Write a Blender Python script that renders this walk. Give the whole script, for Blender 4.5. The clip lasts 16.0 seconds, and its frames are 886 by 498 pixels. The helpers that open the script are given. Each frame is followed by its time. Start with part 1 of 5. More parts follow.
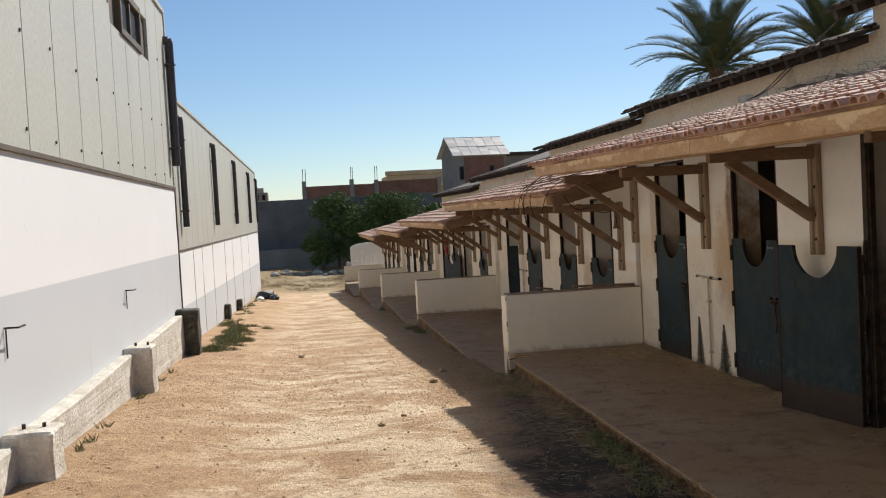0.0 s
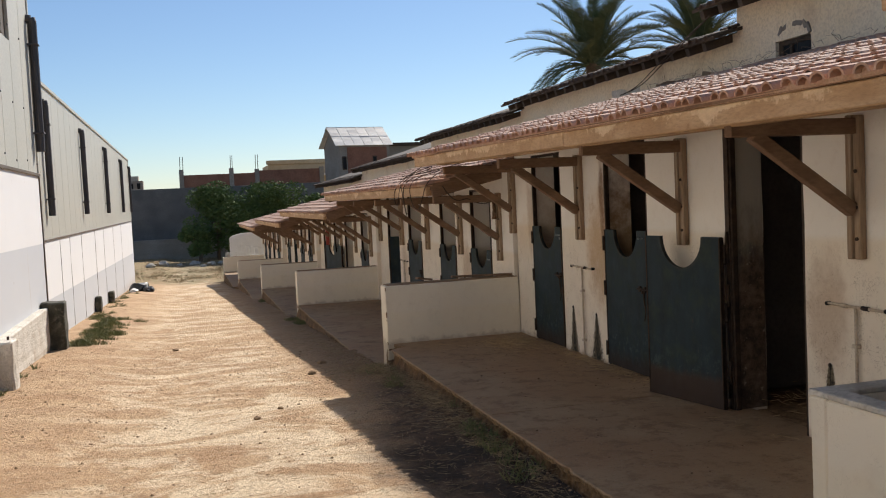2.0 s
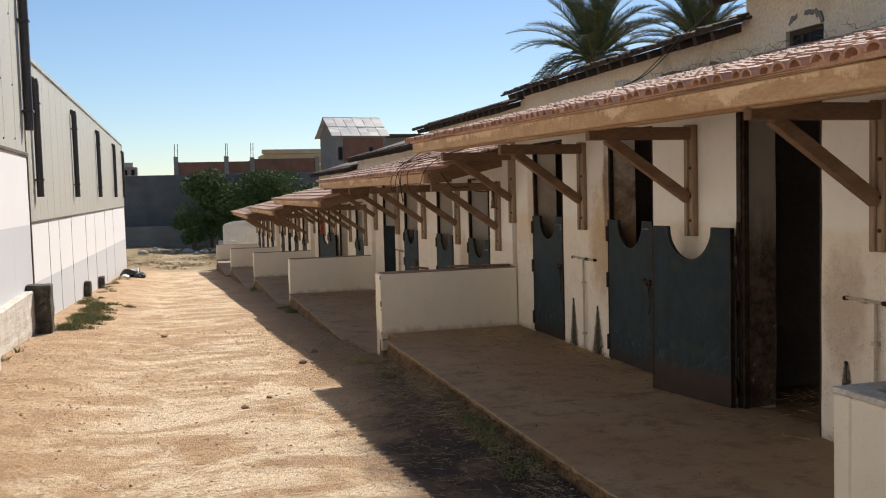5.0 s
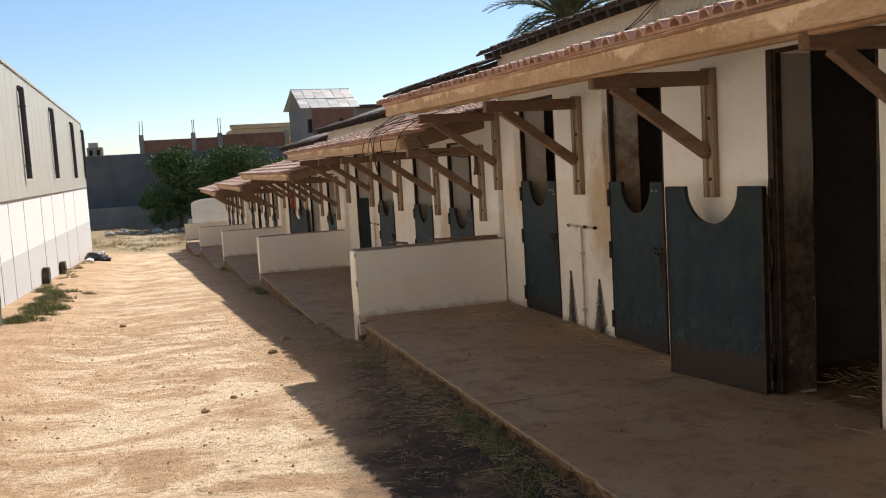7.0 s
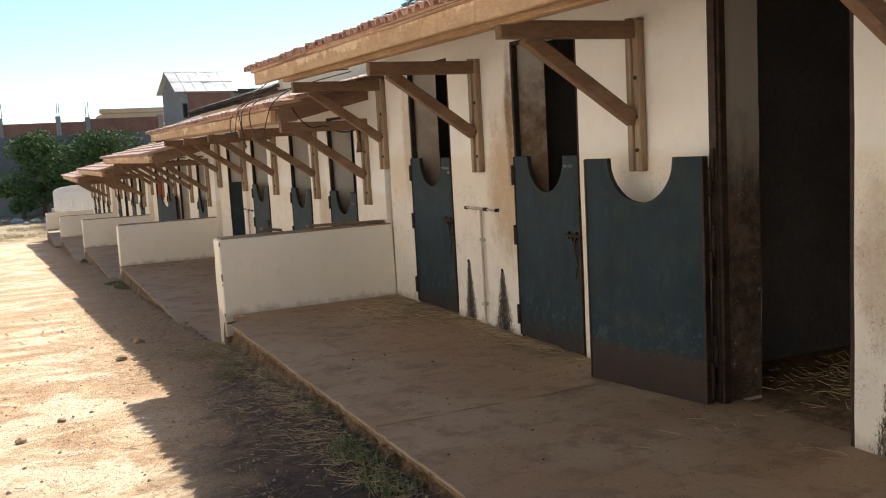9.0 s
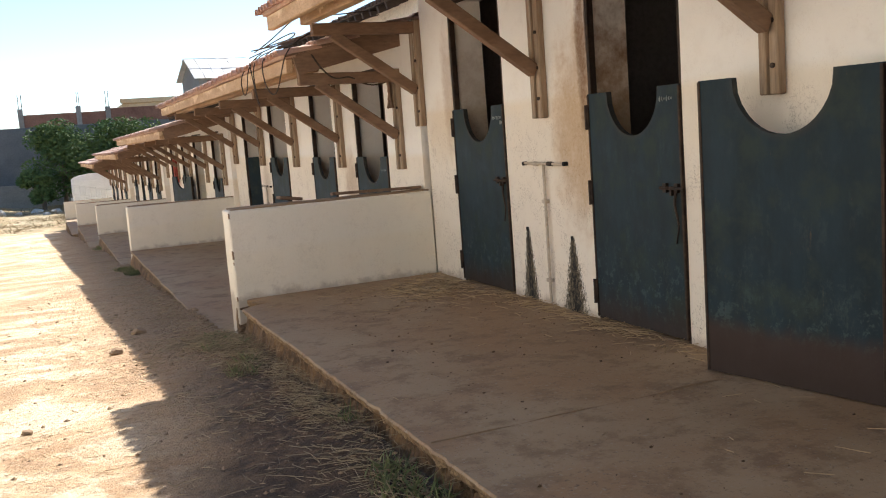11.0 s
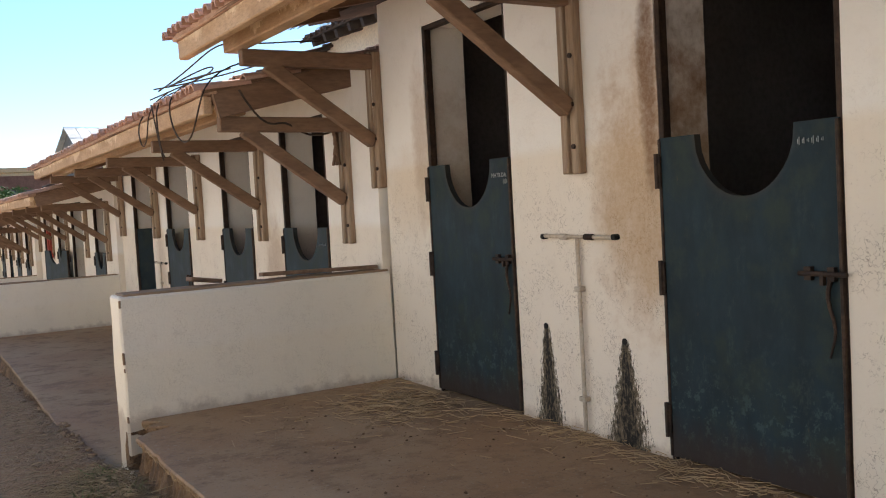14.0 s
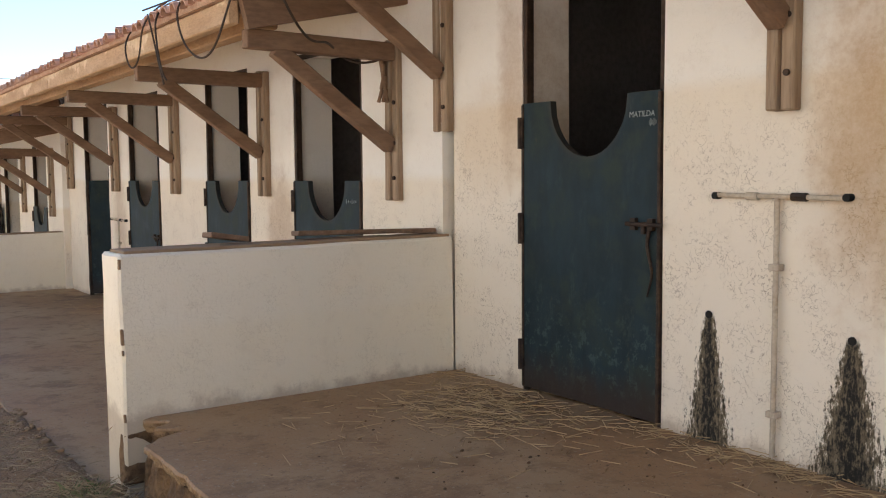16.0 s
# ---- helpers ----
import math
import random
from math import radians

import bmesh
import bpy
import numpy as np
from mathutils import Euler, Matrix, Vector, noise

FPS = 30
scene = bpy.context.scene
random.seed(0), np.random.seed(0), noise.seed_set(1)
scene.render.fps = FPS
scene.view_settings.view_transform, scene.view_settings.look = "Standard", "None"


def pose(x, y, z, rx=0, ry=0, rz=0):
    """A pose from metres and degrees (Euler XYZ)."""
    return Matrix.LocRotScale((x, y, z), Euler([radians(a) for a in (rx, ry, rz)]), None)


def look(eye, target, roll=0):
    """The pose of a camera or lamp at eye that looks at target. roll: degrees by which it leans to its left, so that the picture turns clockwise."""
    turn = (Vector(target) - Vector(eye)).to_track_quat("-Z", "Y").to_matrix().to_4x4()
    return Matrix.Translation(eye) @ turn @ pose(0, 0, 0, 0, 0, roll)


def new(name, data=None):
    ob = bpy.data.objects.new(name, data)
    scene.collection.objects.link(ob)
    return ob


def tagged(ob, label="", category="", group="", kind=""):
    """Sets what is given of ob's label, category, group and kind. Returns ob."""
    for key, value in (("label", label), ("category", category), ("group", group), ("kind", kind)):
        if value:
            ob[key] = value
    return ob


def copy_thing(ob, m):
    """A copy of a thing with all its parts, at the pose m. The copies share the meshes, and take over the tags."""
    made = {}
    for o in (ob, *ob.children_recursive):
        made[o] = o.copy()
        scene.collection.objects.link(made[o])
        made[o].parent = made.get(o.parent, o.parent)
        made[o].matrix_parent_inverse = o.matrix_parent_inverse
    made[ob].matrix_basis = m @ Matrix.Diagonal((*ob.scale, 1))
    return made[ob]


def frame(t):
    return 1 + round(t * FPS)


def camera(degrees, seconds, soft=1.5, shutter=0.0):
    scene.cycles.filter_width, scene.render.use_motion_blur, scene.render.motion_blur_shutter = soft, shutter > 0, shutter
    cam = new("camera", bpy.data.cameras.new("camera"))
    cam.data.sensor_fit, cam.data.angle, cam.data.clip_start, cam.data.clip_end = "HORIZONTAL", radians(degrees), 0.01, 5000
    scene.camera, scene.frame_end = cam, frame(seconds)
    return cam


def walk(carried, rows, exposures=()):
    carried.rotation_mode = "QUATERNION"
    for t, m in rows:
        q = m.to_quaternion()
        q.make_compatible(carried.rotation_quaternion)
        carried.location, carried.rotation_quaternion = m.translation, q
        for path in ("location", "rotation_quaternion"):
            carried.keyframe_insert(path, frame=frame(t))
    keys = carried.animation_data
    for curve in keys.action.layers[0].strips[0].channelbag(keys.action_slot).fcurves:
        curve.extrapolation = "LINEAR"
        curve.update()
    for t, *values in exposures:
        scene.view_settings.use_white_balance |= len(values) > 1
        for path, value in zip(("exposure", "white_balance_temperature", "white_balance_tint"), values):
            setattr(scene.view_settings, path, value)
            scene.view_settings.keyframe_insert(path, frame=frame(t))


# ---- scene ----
cam = camera(51.5, 16.0, 1.1)
PATH = [
    (0, (-4.203, -11.217, 1.817), (-3.91, -9.24, 1.737), -3.1),
    (0.5, (-4.188, -11.222, 1.812), (-3.988, -9.234, 1.732), -3.2),
    (1, (-4.139, -11.23, 1.824), (-3.63, -9.298, 1.727), -2.9),
    (1.5, (-4.138, -11.205, 1.815), (-3.602, -9.281, 1.709), -2.8),
    (2, (-4.148, -11.199, 1.809), (-3.609, -9.276, 1.696), -2.7),
    (2.5, (-4.154, -11.189, 1.81), (-3.613, -9.268, 1.686), -2.6),
    (3, (-4.173, -11.23, 1.794), (-3.644, -9.305, 1.676), -2.0),
    (3.5, (-4.143, -11.183, 1.806), (-3.614, -9.258, 1.688), -1.9),
    (4, (-4.117, -11.138, 1.784), (-3.584, -9.214, 1.66), -1.5),
    (6.3, (-4.054, -10.247, 1.7), (-3.467, -8.339, 1.575), -1.5),
    (6.5, (-4.002, -10.126, 1.705), (-3.407, -8.219, 1.589), -1.5),
    (7, (-3.873, -9.87, 1.683), (-3.275, -7.972, 1.489), -3.4),
    (7.5, (-3.813, -9.601, 1.66), (-3.073, -7.753, 1.462), -3.0),
    (8, (-3.742, -9.314, 1.614), (-2.91, -7.507, 1.408), -3.0),
    (8.5, (-3.568, -9.018, 1.576), (-2.738, -7.212, 1.346), -3.0),
    (8.7, (-3.532, -8.914, 1.573), (-2.699, -7.111, 1.34), -3.1),
    (10.8, (-3.116, -7.586, 1.242), (-2.358, -5.752, 0.998), -4.2),
    (11, (-3.115, -7.44, 1.258), (-2.336, -5.616, 0.999), -4.3),
    (11.5, (-3.055, -7.126, 1.187), (-2.096, -5.401, 0.866), -3.5),
    (12, (-3.01, -6.884, 1.135), (-1.836, -5.316, 0.733), -3.5),
    (12.5, (-2.986, -6.583, 1.177), (-1.886, -4.943, 0.861), -2.7),
    (13, (-2.969, -6.224, 1.168), (-1.846, -4.574, 1.042), -3.1),
    (13.5, (-2.951, -5.901, 1.119), (-1.874, -4.22, 1.004), -3.5),
    (14, (-2.837, -5.527, 1.186), (-1.826, -3.805, 1.081), -3.2),
    (14.5, (-2.788, -5.143, 1.153), (-1.744, -3.44, 1.06), -3.1),
    (15, (-2.779, -4.825, 1.089), (-1.657, -3.183, 0.876), 1.8),
    (15.5, (-2.802, -4.41, 1.076), (-1.695, -2.756, 0.875), 0.2),
    (16, (-2.89, -4.039, 1.063), (-1.751, -2.403, 0.902), -0.5),
]
EXPOSURES = [(0, 0.22, 6550, 10), (0.5, 0.04, 6450, 10), (1, 0.2, 6600, 12), (1.5, 0.26, 6600, 12), (4.2, 0.28, 6650, 12), (6.5, 0.5, 6700, 12), (7, 0.5, 6700, 12), (7.5, 0.7, 6650, 12), (8, 0.95, 6600, 10), (8.5, 1.05, 6550, 10), (11, 1.33, 6350, 10),
    (11.5, 1.76, 6300, 10), (12, 2.2, 5450, 8), (12.5, 2.2, 5500, 9), (13, 1.78, 5550, 10), (13.5, 1.43, 5950, 10), (14, 1.18, 6050, 10), (14.5, 1.38, 6000, 11), (15, 1.74, 5950, 10), (15.5, 1.68, 5950, 10), (16, 1.42, 6150, 10)]
walk(cam, [(t, look(eye, target, roll)) for t, eye, target, roll in PATH], EXPOSURES)

# ---- light ----
SUN_TO = Vector((1.70, 2.8, 2.62)).normalized()
sun_data = bpy.data.lights.new("sun", "SUN")
sun_data.energy, sun_data.angle, sun_data.color = 5.0, radians(0.5), (1.0, 0.94, 0.85)
sun = new("sun", sun_data)
sun.matrix_world = look(SUN_TO * 60, (0, 0, 0))
world = bpy.data.worlds.new("sky")
scene.world = world
world.use_nodes = True
sky = world.node_tree.nodes.new("ShaderNodeTexSky")
sky.sky_type, sky.sun_disc = "NISHITA", False
sky.sun_elevation = math.asin(SUN_TO.z)
sky.sun_rotation = math.atan2(SUN_TO.x, SUN_TO.y)
sky.air_density, sky.dust_density, sky.ozone_density = 1.0, 0.10, 5.0
world.node_tree.links.new(sky.outputs[0], world.node_tree.nodes["Background"].inputs["Color"])
world.node_tree.nodes["Background"].inputs["Strength"].default_value = 0.085


# ---- materials ----
class Nodes:
    """A small builder for a node material."""

    def __init__(self, name, rough=0.8, metal=0.0):
        self.m = bpy.data.materials.new(name)
        self.m.use_nodes = True
        self.t = self.m.node_tree
        self.b = self.t.nodes["Principled BSDF"]
        self.b.inputs["Roughness"].default_value = rough
        self.b.inputs["Metallic"].default_value = metal
        self.co = self.t.nodes.new("ShaderNodeTexCoord").outputs["Object"]

    def link(self, a, b):
        self.t.links.new(a, b)

    def put(self, sock, v):
        if isinstance(v, (int, float)):
            sock.default_value = v
        elif isinstance(v, tuple):
            sock.default_value = (*v, 1) if len(v) == 3 and len(sock.default_value) == 4 else v
        else:
            self.link(v, sock)

    def math(self, op, a, b=0.0, c=0.0):
        n = self.t.nodes.new("ShaderNodeMath")
        n.operation = op
        for s, v in zip(n.inputs, (a, b, c)):
            self.put(s, v)
        return n.outputs[0]

    def scaled(self, s, co=None):
        n = self.t.nodes.new("ShaderNodeMapping")
        n.inputs["Scale"].default_value = s
        self.link(co or self.co, n.inputs["Vector"])
        return n.outputs[0]

    def noise(self, scale, detail=4, rough=0.55, co=None, warp=0.0):
        n = self.t.nodes.new("ShaderNodeTexNoise")
        n.inputs["Scale"].default_value, n.inputs["Detail"].default_value = scale, detail
        n.inputs["Roughness"].default_value, n.inputs["Distortion"].default_value = rough, warp
        self.link(co or self.co, n.inputs["Vector"])
        return n.outputs["Fac"]

    def cells(self, scale, co=None, feature="F1"):
        n = self.t.nodes.new("ShaderNodeTexVoronoi")
        n.feature = feature
        n.inputs["Scale"].default_value = scale
        self.link(co or self.co, n.inputs["Vector"])
        return n.outputs["Distance"]

    def step(self, v, lo, hi, out_lo=0.0, out_hi=1.0):
        n = self.t.nodes.new("ShaderNodeMapRange")
        n.interpolation_type = "SMOOTHSTEP"
        for s, x in zip(n.inputs, (v, lo, hi, out_lo, out_hi)):
            self.put(s, x)
        return n.outputs[0]

    def mix(self, fac, a, b):
        n = self.t.nodes.new("ShaderNodeMix")
        n.data_type = "RGBA"
        self.put(n.inputs[0], fac)
        self.put(n.inputs[6], a)
        self.put(n.inputs[7], b)
        return n.outputs[2]

    def xyz(self, co=None):
        n = self.t.nodes.new("ShaderNodeSeparateXYZ")
        self.link(co or self.co, n.inputs[0])
        return n.outputs

    def world_co(self):
        return self.t.nodes.new("ShaderNodeNewGeometry").outputs["Position"]

    def chance(self):
        return self.t.nodes.new("ShaderNodeObjectInfo").outputs["Random"]

    def island(self):
        return self.t.nodes.new("ShaderNodeNewGeometry").outputs["Random Per Island"]

    def done(self, colour, bump=None, strength=0.3, distance=0.01, rough=None):
        self.put(self.b.inputs["Base Color"], colour)
        if rough is not None:
            self.put(self.b.inputs["Roughness"], rough)
        if bump is not None:
            n = self.t.nodes.new("ShaderNodeBump")
            n.inputs["Strength"].default_value, n.inputs["Distance"].default_value = strength, distance
            self.link(bump, n.inputs["Height"])
            self.link(n.outputs[0], self.b.inputs["Normal"])
        return self.m


def two_tone(name, a, b, scale=3.0, fine=40.0, rough=0.85, bump=0.3, distance=0.005, metal=0.0, stretch=(1, 1, 1), dirt=None, by=None):
    """A worn surface: two colours mixed by a coarse and a fine noise, with relief."""
    n = Nodes(name, rough, metal)
    co = n.scaled(stretch, n.world_co() if by == "world" else None)
    coarse, grain = n.noise(scale, 5, 0.6, co), n.noise(fine, 3, 0.6, co)
    col = n.mix(n.step(coarse, 0.3, 0.7), a, b)
    col = n.mix(n.step(grain, 0.35, 0.75, 0.0, 0.45), col, tuple(0.55 * x for x in a))
    if by == "piece":
        col = n.mix(n.math("MULTIPLY", n.chance(), 0.55), col, tuple(min(1, 1.25 * x) for x in b))
    if by == "island":
        col = n.mix(n.math("MULTIPLY", n.island(), 0.6), col, b)
    if dirt:
        col = n.mix(n.step(n.noise(scale * 0.6, 6, 0.7, co, 0.6), 0.52, 0.72, 0, 0.8), col, dirt)
    return n.done(col, n.math("ADD", grain, n.math("MULTIPLY", coarse, 0.6)), bump, distance)


def plaster(name, base, low, grime, spots=(), drips=(), band=1.42, cracks=0.6):
    """Lime-washed render: a warmer lower band, cracks, grime patches and mould drips below pipe ends."""
    n = Nodes(name, 0.88)
    x, y, z = n.xyz()
    coarse, mid, fine = n.noise(1.3, 5), n.noise(7, 5, 0.65), n.noise(70, 3)
    col = n.mix(n.step(n.math("ADD", z, n.math("MULTIPLY", coarse, 0.06)), band - 0.02, band + 0.06), low, base)
    col = n.mix(n.step(mid, 0.52, 0.8, 0, 0.14), col, grime)
    col = n.mix(n.step(n.noise(2.3, 6, 0.7), 0.54, 0.8, 0, 0.3), col, tuple(0.8 * v for v in low))
    # flaked paint: small worm-like cracks
    crack = n.math("ABSOLUTE", n.math("SUBTRACT", n.noise(34, 3, 0.55), 0.5))
    flake = n.math("MULTIPLY", n.step(crack, 0.005, 0.022, 1, 0), n.step(n.noise(5, 6, 0.75), 0.44, 0.60))
    below = n.step(z, 1.05, 1.5, 1, 0.15)
    flake = n.math("MULTIPLY", flake, below)
    col = n.mix(n.math("MULTIPLY", flake, cracks), col, tuple(0.7 * v for v in grime))
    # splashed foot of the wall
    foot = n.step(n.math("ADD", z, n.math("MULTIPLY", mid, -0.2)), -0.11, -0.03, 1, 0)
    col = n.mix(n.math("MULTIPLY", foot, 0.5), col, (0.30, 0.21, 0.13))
    for cy, cz, ry, rz, amount, tone in spots:
        d = n.math("ADD", n.math("POWER", n.math("DIVIDE", n.math("SUBTRACT", y, cy), ry), 2.0), n.math("POWER", n.math("DIVIDE", n.math("SUBTRACT", z, cz), rz), 2.0))
        d = n.math("ADD", d, n.math("MULTIPLY", n.math("SUBTRACT", mid, 0.5), 1.6))
        d = n.step(d, 0.0, 1.1, amount, 0)
        d = n.math("MULTIPLY", d, n.step(n.noise(40, 5, 0.8), 0.3, 0.65, 0.78, 1.0))
        col = n.mix(d, col, tone)
    for cy, top, spread in drips:
        wide = n.math("MULTIPLY_ADD", n.math("SUBTRACT", top, z), spread, 0.028)
        off = n.math("ABSOLUTE", n.math("SUBTRACT", y, cy))
        inner = n.math("SUBTRACT", 1.0, n.math("DIVIDE", off, wide))
        rag = n.math("MULTIPLY", n.math("SUBTRACT", n.noise(45, 6, 0.8, n.scaled((1, 1.6, 0.8))), 0.5), 2.6)
        run = n.math("MULTIPLY", n.math("SUBTRACT", n.noise(22, 5, 0.7, n.scaled((1, 3.0, 0.5))), 0.5), 1.6)
        cover = n.math("ADD", inner, n.math("MULTIPLY", n.math("ADD", rag, run), 0.75))
        mask = n.math("MULTIPLY", n.step(cover, 0.15, 0.40), n.step(z, top + 0.01, top - 0.03))
        mask = n.math("MULTIPLY", mask, n.step(inner, -0.35, 0.05))
        col = n.mix(mask, col, n.mix(n.step(n.math("ADD", n.math("MULTIPLY", inner, 0.7), n.math("ADD", rag, run)), 0.22, 0.75), (0.17, 0.135, 0.085), (0.011, 0.010, 0.008)))
    h = n.math("ADD", n.math("MULTIPLY", fine, 0.4), n.math("SUBTRACT", mid, n.math("MULTIPLY", flake, 0.5)))
    return n.done(col, h, 0.45, 0.008)


def ground_dirt():
    n = Nodes("dry_earth", 0.95)
    co = n.world_co()
    x, y, z = n.xyz(co)
    big, mid, fine = n.noise(0.35, 5, 0.6, co), n.noise(2.2, 7, 0.7, co, 0.4), n.noise(24, 6, 0.75, co)
    tracks = n.noise(0.85, 8, 0.72, n.scaled((0.85, 1.35, 1), co), 1.1)
    rub = n.noise(9, 6, 0.75, co, 0.3)
    col = n.mix(n.step(mid, 0.34, 0.66), (0.44, 0.265, 0.135), (0.60, 0.405, 0.23))
    # pale worn crust in the middle of the way, broken across by hoof ruts
    pale = n.math("MULTIPLY", n.step(tracks, 0.46, 0.58), n.step(n.math("ABSOLUTE", n.math("ADD", x, 3.8)), 0.6, 1.9, 1.0, 0.1))
    # crust colour also faded out where the roof's shade lies
    pale = n.math("MULTIPLY", n.math("MULTIPLY", pale, n.step(x, -3.1, -2.6, 1.0, 0.12)), n.step(rub, 0.3, 0.55, 0.5, 1.0))
    col = n.mix(n.step(big, 0.5, 0.7, 0, 0.4), col, (0.33, 0.205, 0.11))
    col = n.mix(n.step(rub, 0.50, 0.64, 0, 0.5), col, (0.31, 0.185, 0.095))
    col = n.mix(n.math("MULTIPLY", pale, 0.85), col, (0.84, 0.69, 0.48))
    col = n.mix(n.step(fine, 0.52, 0.62, 0, 0.6), col, (0.27, 0.165, 0.09))
    col = n.mix(n.step(n.noise(60, 3, 0.6, co), 0.62, 0.69, 0, 0.7), col, (0.15, 0.095, 0.055))
    col = n.mix(n.step(n.noise(85, 2, 0.5, n.scaled((1, 0.6, 1), co)), 0.63, 0.70, 0, 0.8), col, (0.66, 0.55, 0.37))
    # trodden muck strip along the pavement, darkened further for the roof's shade
    strip = n.step(n.math("ADD", x, n.math("ADD", n.math("MULTIPLY", n.math("SUBTRACT", mid, 0.5), 0.9), n.step(y, -4.5, -2.5, 0.35, 0.0))), -2.75, -2.15)
    strip = n.math("MULTIPLY", strip, n.math("MULTIPLY", n.step(x, 0, 0.3, 1, 0), n.step(y, -2.4, -0.4, 1, 0.45)))
    strip = n.math("MULTIPLY", strip, n.step(n.noise(1.1, 5, 0.6, co), 0.32, 0.5, 0.6, 1.0))
    col = n.mix(n.math("MULTIPLY", strip, 0.95), col, n.mix(n.step(rub, 0.42, 0.62), (0.050, 0.027, 0.013), (0.165, 0.094, 0.045)))
    # near stretch of the strip, blackened to paint in the deep roof shade
    black = n.math("MULTIPLY", strip, n.math("MULTIPLY", n.step(y, -4.9, -3.6, 1.0, 0.0), n.step(n.noise(1.7, 6, 0.7, co), 0.36, 0.5)))
    col = n.mix(n.math("MULTIPLY", black, 0.85), col, n.mix(n.step(fine, 0.42, 0.6), (0.016, 0.010, 0.006), (0.055, 0.033, 0.018)))
    # dry grass beyond the row
    green = n.math("MULTIPLY", n.step(y, 33, 38), n.step(mid, 0.35, 0.6))
    col = n.mix(n.math("MULTIPLY", green, 0.8), col, (0.16, 0.15, 0.05))
    h = n.math("ADD", n.math("MULTIPLY", mid, 0.8), n.math("ADD", n.math("MULTIPLY", rub, 0.9), n.math("MULTIPLY", fine, 0.9)))
    return n.done(col, h, 1.0, 0.04)


def concrete_slab():
    n = Nodes("worn_concrete", 0.82)
    co = n.world_co()
    big, mid, fine = n.noise(0.8, 5, 0.6, co), n.noise(5, 6, 0.65, co), n.noise(60, 3, 0.6, co)
    col = n.mix(n.step(big, 0.35, 0.65), (0.318, 0.188, 0.092), (0.378, 0.264, 0.152))
    col = n.mix(n.step(mid, 0.48, 0.68, 0, 0.65), col, (0.19, 0.11, 0.05))
    col = n.mix(n.step(n.noise(2.1, 7, 0.75, co), 0.52, 0.66, 0, 0.7), col, (0.185, 0.105, 0.053))
    col = n.mix(n.step(n.noise(28, 5, 0.75, co), 0.56, 0.66, 0, 0.5), col, (0.13, 0.085, 0.05))
    col = n.mix(n.step(n.noise(38, 4, 0.7, co), 0.60, 0.68, 0, 0.55), col, (0.40, 0.34, 0.25))
    col = n.mix(n.step(fine, 0.58, 0.72, 0, 0.35), col, (0.33, 0.29, 0.23))
    col = n.mix(n.step(n.noise(17, 4, 0.7, co), 0.67, 0.72, 0, 0.7), col, (0.07, 0.05, 0.032))
    col = n.mix(n.step(n.noise(110, 2, 0.5, co), 0.68, 0.74, 0, 0.8), col, (0.05, 0.04, 0.03))
    # earth-caked broken edge
    lx, ly, lz = n.xyz()
    cake = n.mix(n.step(n.noise(13, 6, 0.75, co), 0.4, 0.62), (0.17, 0.095, 0.042), (0.34, 0.225, 0.115))
    cake = n.mix(n.step(n.noise(45, 4, 0.7, co), 0.52, 0.62, 0, 0.8), cake, (0.10, 0.06, 0.032))
    col = n.mix(n.step(lz, -0.016, -0.008, 1, 0), col, cake)
    return n.done(col, n.math("ADD", mid, n.math("MULTIPLY", fine, 0.4)), 0.3, 0.01, n.step(big, 0.3, 0.7, 0.7, 0.9))


